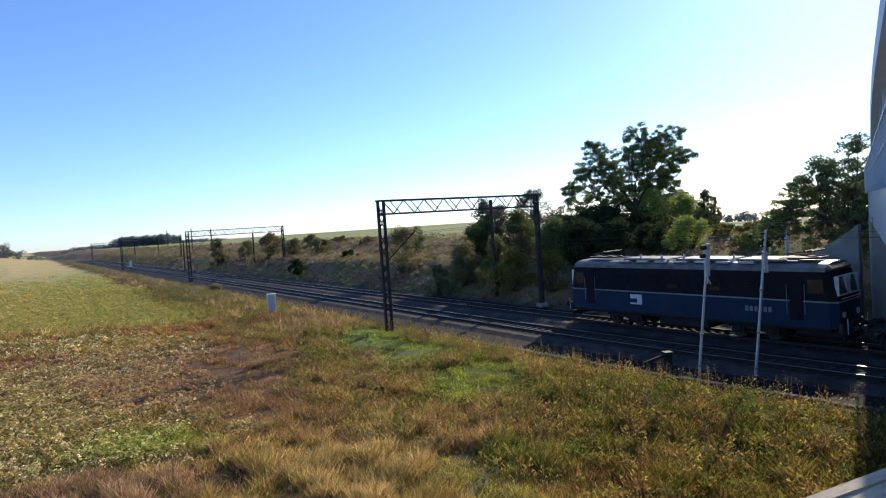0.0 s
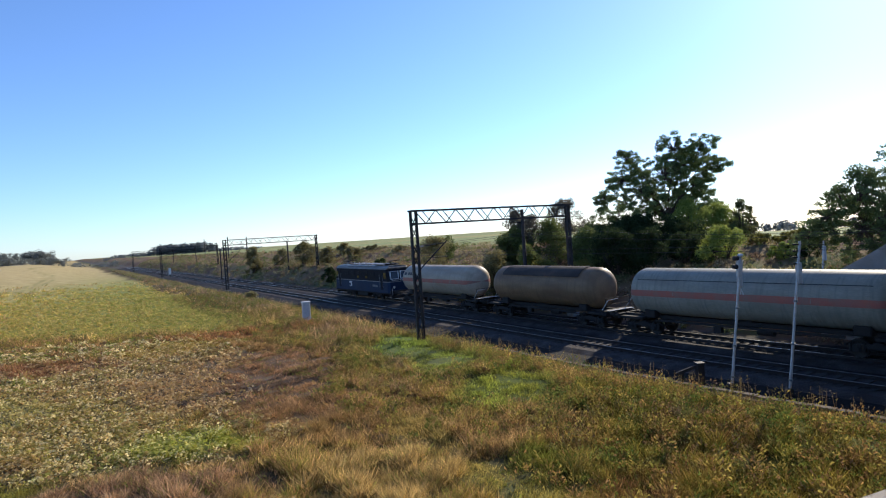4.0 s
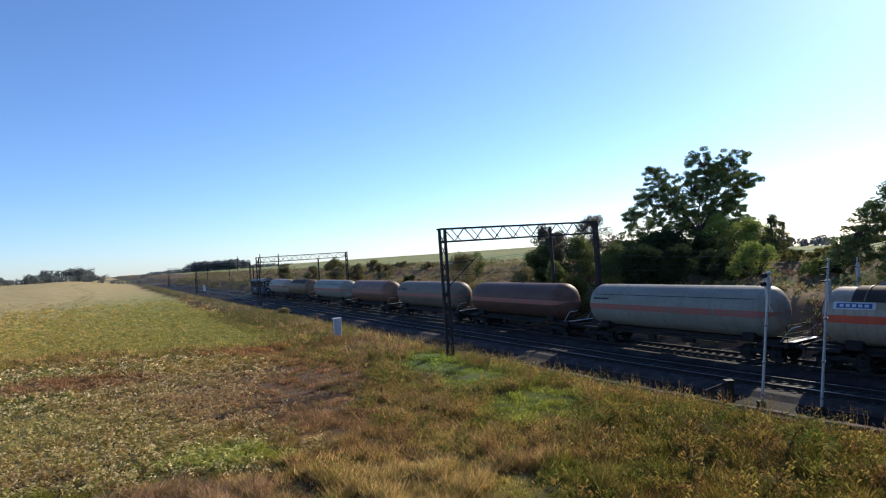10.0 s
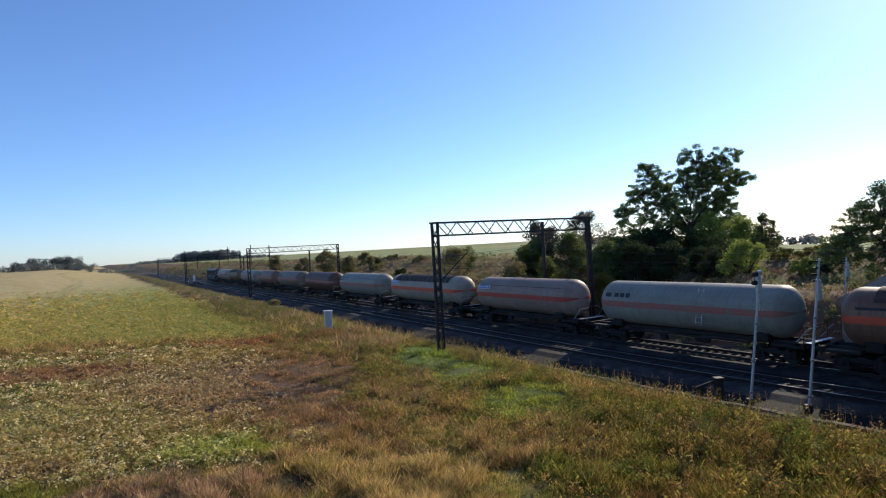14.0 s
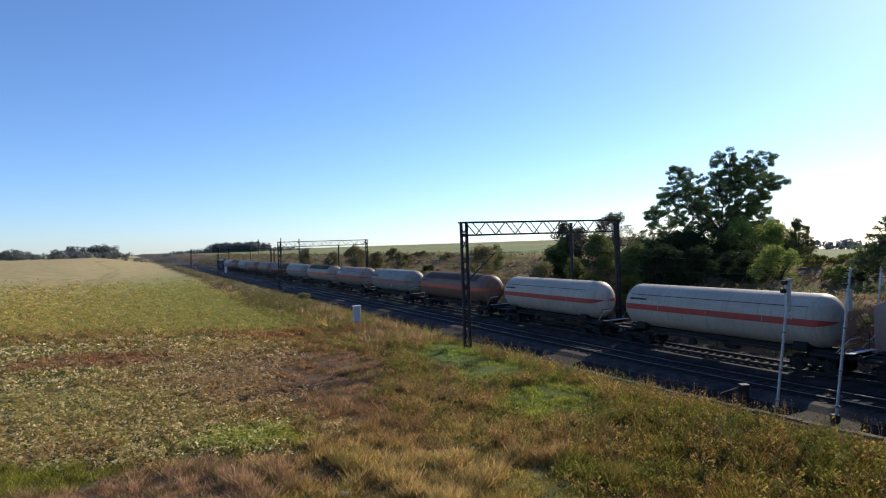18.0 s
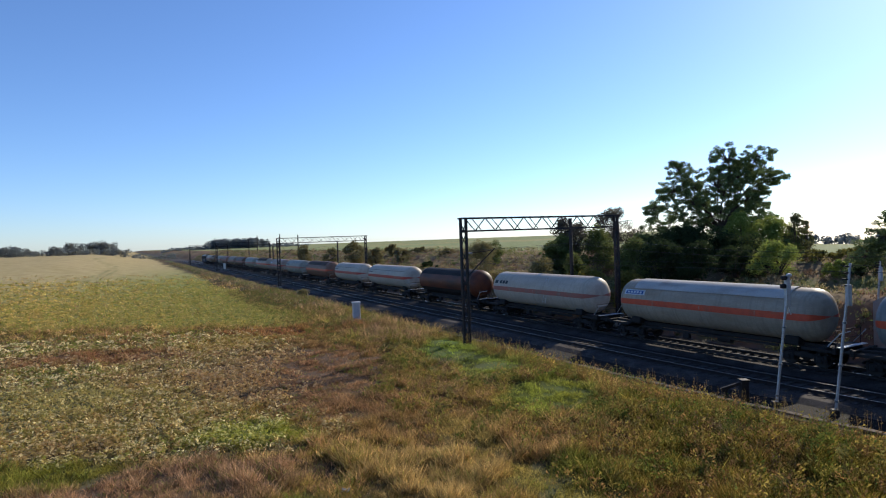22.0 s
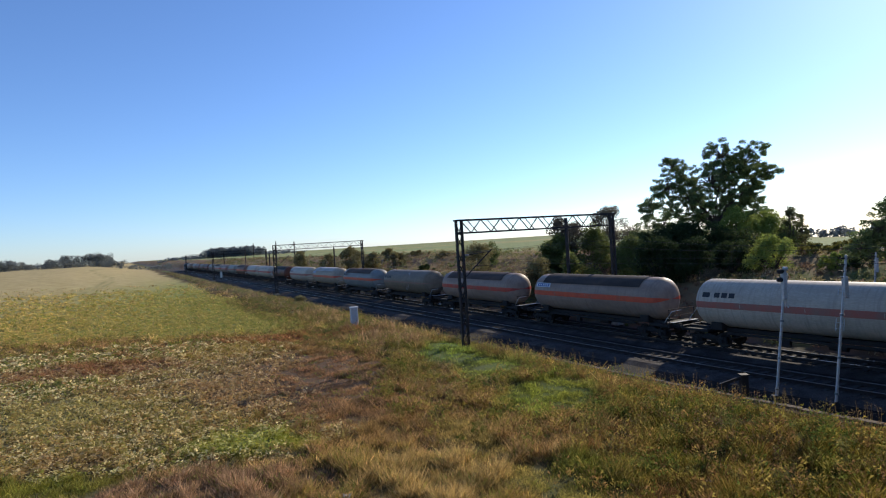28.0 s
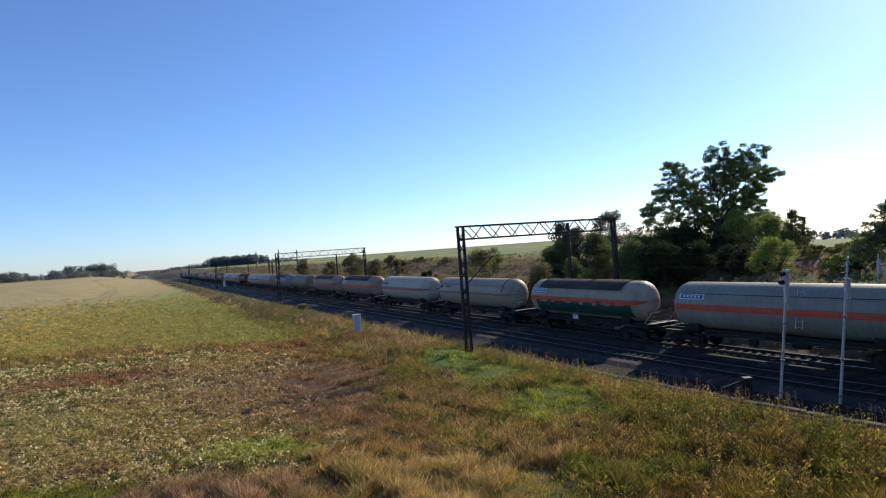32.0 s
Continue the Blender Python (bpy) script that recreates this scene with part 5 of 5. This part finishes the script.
BUSHES = (
    ("grey", 21.4, 76.0, 11.0, 2.9), ("grey", 14.5, 74.0, 9.7, 2.3), ("green", 17.3, 70.0, 8.4, 2.8), ("green", 20.3, 64.0, 7.4, 2.4), ("grey", 16.0, 73.0, 9.3, 2.7), ("green", 13.6, 71.5, 7.4, 2.4),
    ("green", 12.2, 70.0, 6.8, 2.0), ("olive", 4.6, 80.0, 7.0, 3.2), ("olive", 10.5, 66.0, 5.3, 2.4), ("green", 12.9, 61.0, 5.5, 1.9),
    ("yellow", 13.9, 58.5, 4.5, 2.1), ("yellow", 16.4, 54.5, 4.3, 1.6), ("yellowg", 28.6, 52.6, 6.4, 2.2),
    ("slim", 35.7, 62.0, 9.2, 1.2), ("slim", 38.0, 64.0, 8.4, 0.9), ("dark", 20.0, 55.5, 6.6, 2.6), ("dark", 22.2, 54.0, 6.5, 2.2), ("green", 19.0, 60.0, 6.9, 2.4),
    ("olive", -20.4, 135.0, 7.7, 3.3), ("olive", -14.6, 128.0, 6.4, 2.3), ("olive", -9.1, 125.0, 6.0, 2.8), ("olive", -5.2, 130.0, 6.1, 3.0),
    ("olive", -36.6, 158.0, 7.4, 2.3), ("olive", -27.5, 148.0, 6.3, 2.1), ("olive", 0.7, 118.0, 5.7, 2.2), ("olive", -12.1, 140.0, 6.9, 2.3),
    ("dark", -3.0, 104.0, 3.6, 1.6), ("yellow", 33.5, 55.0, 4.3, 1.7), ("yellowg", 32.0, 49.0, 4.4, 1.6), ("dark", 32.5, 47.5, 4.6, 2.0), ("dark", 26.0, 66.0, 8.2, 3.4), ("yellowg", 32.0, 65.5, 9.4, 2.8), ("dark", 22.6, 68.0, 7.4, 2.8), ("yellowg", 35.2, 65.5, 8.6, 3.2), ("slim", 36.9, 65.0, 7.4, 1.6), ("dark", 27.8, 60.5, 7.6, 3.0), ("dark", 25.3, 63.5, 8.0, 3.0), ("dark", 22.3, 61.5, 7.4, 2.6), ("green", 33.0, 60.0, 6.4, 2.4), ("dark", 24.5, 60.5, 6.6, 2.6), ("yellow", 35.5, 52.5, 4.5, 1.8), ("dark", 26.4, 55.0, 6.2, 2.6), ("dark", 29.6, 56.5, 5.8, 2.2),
    ("olive", 7.5, 66.5, 3.0, 1.5), ("dark", -12.0, 108.5, 3.0, 1.5), ("olive", -21.3, 90.5, 1.1, 1.0), ("green", 7.0, 90.0, 7.2, 1.8),
)
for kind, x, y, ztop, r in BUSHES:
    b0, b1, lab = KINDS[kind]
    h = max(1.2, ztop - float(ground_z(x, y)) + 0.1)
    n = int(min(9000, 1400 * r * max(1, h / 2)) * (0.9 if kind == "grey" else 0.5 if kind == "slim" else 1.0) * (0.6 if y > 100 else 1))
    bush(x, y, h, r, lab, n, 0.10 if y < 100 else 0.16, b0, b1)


def far_wood(name, label, spots, size, base, spread, per):
    """Distant trees as one uneven mass of leaf clumps with trunks below."""
    c, r = [], []
    for x, y, h, w in spots:
        z = float(ground_z(x, y))
        for _ in range(7):
            a, d = rng.random() * 6.283, w * rng.random() ** 0.5
            c.append((x + d * math.cos(a), y + d * math.sin(a), z + h * (0.12 + 0.66 * rng.random())))
            r.append(h * (0.18 + 0.12 * rng.random()))
    q, col = leaves(c, r, per * len(spots), size, base, spread, 1.0)
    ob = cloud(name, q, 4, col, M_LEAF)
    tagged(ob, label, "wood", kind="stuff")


hill = []
for i in range(150):
    f = i / 149
    x = -412 + 210 * f
    top = np.interp(x, (-412, -350, -340, -275, -262, -203), (4, 7, 15, 16, 7, 3))
    hill.append((x + 3 * rng.normal(), 900 + 8 * rng.normal(), top * (0.92 + 0.16 * rng.random()), 6))
# pale blue-grey leaves: distance haze put into the wood's colour
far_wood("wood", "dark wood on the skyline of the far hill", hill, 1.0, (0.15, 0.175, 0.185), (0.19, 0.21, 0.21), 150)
hedge = []
for i in range(130):
    x = -470 + 250 * i / 129
    bump = 2.5 * math.sin(x * 0.11) + 1.5 * math.sin(x * 0.37)
    top = np.interp(x, (-470, -360, -352, -322, -300, -290, -220), (11, 10, 7, 8, 8, 6, 5)) + bump
    hedge.append((x, 560 - 0.25 * (x + 470) + 6 * rng.normal(), 0.8 * max(3.5, top), 3.5))
for i in range(14):
    hedge.append((-313 + 7 * rng.normal(), 555 + 5 * rng.normal(), 11 + 3 * rng.random(), 4))
for i in range(5):
    hedge.append((-332 + 2.5 * rng.normal(), 545 + 3 * rng.normal(), 11 + 2 * rng.random(), 2.5))
# the hedgerow's leaf colour carries haze too, a little less blue
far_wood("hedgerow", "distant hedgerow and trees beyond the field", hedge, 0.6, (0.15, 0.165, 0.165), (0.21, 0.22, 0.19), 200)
right = [(225 + i * 2.6, 400 + 8 * rng.normal() - 0.3 * i, 4.5 + 2.5 * rng.random(), 3.5) for i in range(60)]
# haze is also painted into this tree line's leaf colour
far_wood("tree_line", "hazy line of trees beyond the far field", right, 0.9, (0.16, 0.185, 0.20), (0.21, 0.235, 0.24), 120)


# ---- scrub on the banks ----
def scrub(name, label, n, s_range, o_range, hmax, palette, leaves_each, size, seed):
    g = np.random.default_rng(seed)
    ss = g.uniform(*s_range, n)
    oo = g.uniform(*o_range, n)
    c, r = [], []
    for s, o in zip(ss, oo):
        p, _ = line(float(s), float(o))
        h = hmax * (0.25 + 0.75 * g.random() ** 2)
        c.append((p.x, p.y, float(ground_z(p.x, p.y)) + h * 0.35))
        r.append(h * 0.75)
    c, r = np.array(c), np.array(r)
    pick = g.choice(n, n * leaves_each)
    d = g.normal(size=(len(pick), 3))
    d /= np.linalg.norm(d, axis=1)[:, None]
    pos = c[pick] + d * (r[pick] * g.random(len(pick)) ** 0.5)[:, None] * np.array((1.1, 1.1, 0.75))
    a = g.normal(size=(len(pick), 3)) * np.array((0.6, 0.6, 1.2))
    a /= np.linalg.norm(a, axis=1)[:, None]
    b = np.cross(a, g.normal(size=(len(pick), 3)))
    b /= np.linalg.norm(b, axis=1)[:, None]
    sz = size * (0.6 + 0.8 * g.random(len(pick)))[:, None]
    q = np.stack([pos - a * sz, pos - b * sz * 0.35, pos + a * sz, pos + b * sz * 0.35], 1).reshape(-1, 3)
    pal = np.array(palette)
    kind = (wave(c[:, 0], c[:, 1], 21, seed) * 1.5 + g.normal(size=n) * 0.7)
    kind = np.clip(((kind + 1.6) / 3.2 * len(pal)).astype(int), 0, len(pal) - 1)
    col = 1.35 * pal[kind[pick]] * (0.65 + 0.7 * g.random((len(pick), 1)))
    ob = cloud(name, q, 4, np.repeat(col, 4, 0), M_LEAF)
    tagged(ob, label, "scrub", kind="stuff")


DRY = ((0.22, 0.165, 0.095), (0.18, 0.115, 0.075), (0.14, 0.14, 0.055), (0.24, 0.20, 0.10), (0.09, 0.11, 0.04), (0.25, 0.20, 0.125))
scrub("bank_scrub", "dry brown and olive scrub on the cutting slope", 4200, (-30, 130), (8.6, 30), 1.0, DRY, 34, 0.10, 11)
scrub("far_scrub", "dry scrub along the farther cutting", 2200, (120, 420), (8.6, 32), 1.5, DRY, 26, 0.2, 12)
scrub("plateau_scrub", "low weeds at the edge of the upper field", 900, (-40, 160), (30, 52), 0.9, DRY[2:], 26, 0.15, 13)
scrub("verge_scrub", "dry weeds between field and railway", 1500, (40, 330), (-10.5, -5.2), 0.9, DRY, 26, 0.13, 14)


# ---- grass ----
def grass(name, label, n, r0, r1, az0, az1, blades, keep, seed):
    g = np.random.default_rng(seed)
    r = r0 * (r1 / r0) ** g.random(n)
    az = np.radians(g.uniform(az0, az1, n))
    x, y = r * np.sin(az), r * np.cos(az)
    s, o = line_coords(x, y)
    field, weeds, red, green, w = zones(x, y, s, o)
    ok = keep(x, y, s, o, field, weeds, g.random(n))
    x, y, s, o, r, field, weeds, red, green, w = (v[ok] for v in (x, y, s, o, r, field, weeds, red, green, w))
    n = len(x)
    patch = wave(x, y, 3.6, 6) * 0.6 + wave(x, y, 1.5, 9) * 0.5 + g.normal(size=n) * 0.16
    h = (0.14 + 0.45 * smooth(-0.35, 0.9, patch)) * (1 - 0.55 * weeds)
    h = h * (1 + 0.35 * np.exp(-((o + 6.6) / 1.4) ** 2)) * (1 - 0.45 * green) * (0.45 + 0.55 * smooth(-4.9, -6.2, o))
    pal = np.array(((0.29, 0.23, 0.115), (0.21, 0.16, 0.085), (0.20, 0.18, 0.06), (0.25, 0.17, 0.11), (0.14, 0.15, 0.045), (0.36, 0.285, 0.16), (0.13, 0.10, 0.06)))
    idx = np.clip(((wave(x, y, 7.3, 3) * 1.1 + wave(x, y, 2.6, 5) * 0.8 + g.normal(size=n) * 0.45 + 1.5) / 3.0 * len(pal)).astype(int), 0, len(pal) - 1)
    col = pal[idx]
    col = lerp(col, (0.12, 0.20, 0.035), green * 0.85)
    col = lerp(col, (0.22, 0.14, 0.085), red * 0.75)
    col = lerp(col, (0.26, 0.23, 0.055), 0.55 * np.exp(-((o + 5.9) / 1.1) ** 2) * smooth(-0.3, 0.3, wave(x, y, 8, 2)))
    tuffet = np.exp(-((o + 8.6) / 2.6) ** 2) * smooth(-0.3, 0.25, wave(x, y, 3.4, 12) + 0.4 * wave(x, y, 1.3, 13)) * smooth(36, 44, y)
    col, h = lerp(col, (0.225, 0.17, 0.14), 0.9 * tuffet), h * (1 + 0.8 * tuffet)
    col, h = patched(x, y, col, h, 0.85)
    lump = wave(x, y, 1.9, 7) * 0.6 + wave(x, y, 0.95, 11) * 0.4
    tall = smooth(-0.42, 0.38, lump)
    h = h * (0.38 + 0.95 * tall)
    bx = np.repeat(x, blades) + g.normal(size=n * blades) * 0.09 * (1 + np.repeat(r, blades) / 45)
    by = np.repeat(y, blades) + g.normal(size=n * blades) * 0.09 * (1 + np.repeat(r, blades) / 45)
    bh = np.repeat(h, blades) * (0.5 + 0.8 * g.random(n * blades))
    bz = ground_z(bx, by) - 0.03
    wd = (0.004 + 0.0004 * np.repeat(r, blades)) * (0.6 + 0.8 * g.random(n * blades))
    th = g.random(n * blades) * 6.283
    lean = bh * (0.35 + 0.85 * g.random(n * blades))
    la = g.random(n * blades) * 6.283
    root = np.column_stack([bx, by, bz])
    sd = np.column_stack([np.cos(th) * wd, np.sin(th) * wd, np.zeros_like(th)])
    tip = root + np.column_stack([np.cos(la) * lean, np.sin(la) * lean, bh])
    q = np.stack([root - sd, root + sd, tip], 1).reshape(-1, 3)
    yg = smooth(4, 8, x) * (1 - smooth(27, 32, y))
    col = lerp(col, np.where((wave(x, y, 2.2, 4) > -0.1)[:, None], (0.225, 0.198, 0.055), (0.19, 0.12, 0.075)), yg * 0.55)
    # shade of the low hollows between tufts put into the blade colour
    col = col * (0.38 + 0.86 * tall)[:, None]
    sprig = g.random(n) < 0.05 + 0.08 * yg
    col = np.where(sprig[:, None], np.array((0.105, 0.16, 0.035)) * (0.7 + 0.6 * g.random((n, 1))), col)
    # extra gap shade in the colour of the right-hand verge, uneven by noise
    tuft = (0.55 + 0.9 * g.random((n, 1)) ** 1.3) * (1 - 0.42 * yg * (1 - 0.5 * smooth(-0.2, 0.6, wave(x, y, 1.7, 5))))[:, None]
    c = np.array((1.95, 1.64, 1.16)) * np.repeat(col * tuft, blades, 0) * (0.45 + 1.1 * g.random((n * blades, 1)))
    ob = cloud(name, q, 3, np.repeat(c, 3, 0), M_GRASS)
    tagged(ob, label, "grass", kind="stuff")


grass("dry_grass", "tall dry straw-coloured grass with green patches", 150000, 9.0, 78, -41, 47, 12,
      lambda x, y, s, o, f, w, u: (o < -4.95) & (u < (1 - f) * (1 - 0.72 * w)), 21)
grass("pale_grass", "sparse grass at the edge of the stubble field", 26000, 45, 200, -40, 10, 6,
      lambda x, y, s, o, f, w, u: (o < -5.2) & (u < 1 - 0.75 * f), 22)


def low_weeds(name, label, n, r0, r1, az0, az1, size, pal, keep, seed, leaves_each=9):
    """Low plants, each a rosette of broad pale leaves close to the ground."""
    g = np.random.default_rng(seed)
    r = r0 * (r1 / r0) ** g.random(n)
    az = np.radians(g.uniform(az0, az1, n))
    x, y = r * np.sin(az), r * np.cos(az)
    s, o = line_coords(x, y)
    field, weeds, red, green, w = zones(x, y, s, o)
    ok = keep(s, o, field, weeds, wave(x, y, 3.3, 4) + g.normal(size=n) * 0.5, g.random(n))
    x, y, r, o, s, field = (np.repeat(v[ok], leaves_each) for v in (x, y, r, o, s, field))
    n = len(x)
    plant = np.repeat(np.arange(n // leaves_each), leaves_each)
    wide = (0.10 + 0.16 * g.random(n // leaves_each))[plant] * (0.8 + r / 70)
    turn, out = g.random(n) * 6.283, g.random(n) ** 0.6
    x, y = x + np.cos(turn) * out * wide, y + np.sin(turn) * out * wide
    z = ground_z(x, y) + 0.03 + 0.24 * (1 - out * out) * (0.5 + 0.7 * g.random(n // leaves_each))[plant] + 0.04 * g.random(n)
    a = g.normal(size=(n, 3)) * np.array((1, 1, 0.45))
    a /= np.linalg.norm(a, axis=1)[:, None]
    b = np.cross(a, g.normal(size=(n, 3)) * np.array((0.4, 0.4, 1)))
    b /= np.linalg.norm(b, axis=1)[:, None]
    sz = (size * (0.5 + 0.9 * g.random(n)) * (0.55 + r / 55))[:, None]
    pos = np.column_stack([x, y, z])
    q = np.stack([pos - a * sz, pos - b * sz * 0.6, pos + a * sz, pos + b * sz * 0.6], 1).reshape(-1, 3)
    pal = np.array(pal)
    k = np.clip(((wave(x, y, 6, 1) + (g.normal(size=n // leaves_each) * 0.8)[plant] + 1.4) / 2.8 * len(pal)).astype(int), 0, len(pal) - 1)
    col = pal[k] * (0.6 + 0.55 * g.random((n // leaves_each, 1)))[plant] * (0.75 + 0.5 * g.random((n, 1)))
    col, _ = patched(x, y, col, np.ones(n), 0.35)
    col = col * np.array((2.75, 2.35, 1.82)) * (1 + 0.3 * field)[:, None]
    near_line = smooth(50, 13, -o) * smooth(300, 60, s) * field
    col = lerp(col, (0.25, 0.285, 0.08), near_line * 0.5)
    ob = cloud(name, q, 4, np.repeat(col, 4, 0), M_GRASS)
    tagged(ob, label, "weeds", kind="stuff")


low_weeds("low_weeds", "low pale broad-leaved weeds covering fallow ground", 38000, 12, 66, -41, 2, 0.06,
          ((0.06, 0.075, 0.025), (0.33, 0.335, 0.22), (0.12, 0.14, 0.05), (0.40, 0.39, 0.27), (0.19, 0.16, 0.08), (0.10, 0.12, 0.035), (0.14, 0.095, 0.055), (0.25, 0.24, 0.15)),
          lambda s, o, f, w, n, u: (w > 0.08) & (n > 0.25 - 0.75 * w) & (u < 0.2 + w), 31)
low_weeds("stubble_leaves", "ripening low crop with yellow and green leaves", 34000, 50, 170, -41, 4, 0.05,
          ((0.20, 0.165, 0.065), (0.15, 0.145, 0.05), (0.22, 0.185, 0.085), (0.11, 0.125, 0.035), (0.19, 0.155, 0.06)),
          lambda s, o, f, w, n, u: (f > 0.4) & (u < 0.25 + 0.75 * smooth(130, 45, s)), 32)


def leafy_weeds(name, label, n, size, seed, s_range=(-33, 75), wide=9.5, tall=0.55, clumped=False):
    """Upright leafy weeds along the verge, green, olive and rusty, in clumps."""
    g = np.random.default_rng(seed)
    ss, oo = g.uniform(*s_range, n), -5.6 - wide * g.random(n) ** (1.0 if clumped else 1.3)
    if clumped:
        keep = wave(ss, oo, 2.6, seed) + 0.5 * wave(ss, oo, 1.2, seed + 1) + 0.25 * g.normal(size=n) > 0.12
        ss, oo = ss[keep], oo[keep]
        n = len(ss)
    c, h = [], []
    for s, o in zip(ss, oo):
        p, _ = line(float(s), float(o))
        c.append((p.x, p.y, float(ground_z(p.x, p.y))))
        h.append(0.25 + tall * g.random() ** 2)
    c, h = np.array(c), np.array(h)
    # none in the short green and mown patches
    _, low = patched(c[:, 0], c[:, 1], np.zeros((n, 3)), np.ones(n), 1.0)
    c, h = c[low > 0.7], h[low > 0.7]
    n = len(c)
    m = 34
    pick = np.repeat(np.arange(n), m)
    f = g.random(len(pick))
    a = g.random(len(pick)) * 6.283
    rad = h[pick] * (0.15 + 0.45 * g.random(len(pick))) * (1.1 - 0.7 * f)
    pos = c[pick] + np.column_stack([np.cos(a) * rad, np.sin(a) * rad, f * h[pick]])
    d = np.column_stack([np.cos(a), np.sin(a), 0.5 + 0.8 * g.random(len(pick))])
    d /= np.linalg.norm(d, axis=1)[:, None]
    b = np.cross(d, g.normal(size=(len(pick), 3)))
    b /= np.linalg.norm(b, axis=1)[:, None]
    sz = size * (0.6 + 0.9 * g.random(len(pick)))[:, None]
    q = np.stack([pos, pos + d * sz * 1.4 - b * sz * 0.42, pos + d * sz * 1.9 + b * sz * 0.42], 1).reshape(-1, 3)
    pal = np.array(((0.06, 0.10, 0.025), (0.10, 0.135, 0.03), (0.16, 0.15, 0.04), (0.20, 0.12, 0.05), (0.20, 0.18, 0.06), (0.13, 0.09, 0.055)))
    k = np.clip(((wave(c[:, 0], c[:, 1], 5, 2) + g.normal(size=n) * 0.6 + 1.3) / 2.6 * len(pal)).astype(int), 0, len(pal) - 1)
    if clumped:
        pal = np.array(((0.10, 0.12, 0.025), (0.18, 0.165, 0.035), (0.24, 0.185, 0.045), (0.26, 0.155, 0.055), (0.26, 0.20, 0.05), (0.19, 0.115, 0.05)))
    col = (1.28 if clumped else 1.25) * pal[k[pick]] * (0.55 + 0.9 * g.random((len(pick), 1)))
    tagged(cloud(name, q, 3, np.repeat(col, 3, 0), M_GRASS), label, "weeds", kind="stuff")


leafy_weeds("verge_weeds", "leafy green, olive and rusty weeds on the railway verge", 6200, 0.045, 41)
leafy_weeds("bank_weeds", "dense leafy weeds in clumps at the foot of the road bank", 6500, 0.06, 43, (-38, 14), 13.0, 0.75, True)


def tall_stalks(n, seed):
    """Dry stalks with feathery yellow or grey heads at the edge of the trough."""
    g = np.random.default_rng(seed)
    co, cl = [], []
    for i in range(n):
        s = float(g.choice((-6, 3, 9, -14, -22, 20, 32)) + 6.5 * g.normal())
        p, _ = line(s, -5.4 - 2.6 * float(g.random()) ** 1.5)
        z = float(ground_z(p.x, p.y))
        h = 0.55 + 0.7 * float(g.random())
        lx, ly = 0.12 * h * g.normal(size=2)
        yellow = g.random() < 0.6
        w = 0.008
        co += [(p.x - w, p.y, z), (p.x + w, p.y, z), (p.x + lx + w * 0.5, p.y + ly, z + h), (p.x + lx - w * 0.5, p.y + ly, z + h)]
        cl += [(0.16, 0.11, 0.05)] * 4
        for k in range(14):
            c = np.array((p.x + lx, p.y + ly, z + h)) + g.normal(size=3) * np.array((0.05, 0.05, 0.09)) - np.array((0, 0, 0.35 * g.random()))
            a, b = g.normal(size=3) * 0.010, g.normal(size=3) * 0.010
            co += [c - a, c - b, c + a, c + b]
            cl += [(0.24, 0.19, 0.075) if yellow else (0.22, 0.19, 0.15)] * 4
    tagged(cloud("tall_weeds", np.array(co), 4, np.array(cl), M_GRASS), "tall dry stalks with yellow and grey heads", "weeds", kind="stuff")


tall_stalks(620, 51)

# a crumpled scrap of white paper in the grass beside a bare hollow
scrap_z = float(ground_z(-3.42, 19.3))
scrap = tagged(new("paper_scrap"), "crumpled white paper scrap lying in dry grass", "litter")
scrap.matrix_basis = Matrix.Translation((-3.42, 19.3, scrap_z))
crumple = MB()
for i in range(5):
    t = i / 4 * 0.26 - 0.13
    crumple.v += [(t, -0.09, 0.03 + 0.05 * math.sin(i * 2.1)), (t + 0.02, 0.0, 0.13 + 0.04 * math.cos(i * 1.7)), (t, 0.1, 0.05 + 0.05 * math.cos(i * 2.9))]
crumple.f += [[3 * i + j, 3 * i + j + 1, 3 * i + j + 4, 3 * i + j + 3] for i in range(4) for j in range(2)]
part("sheet", crumple, M_WHITE, scrap)

motions()
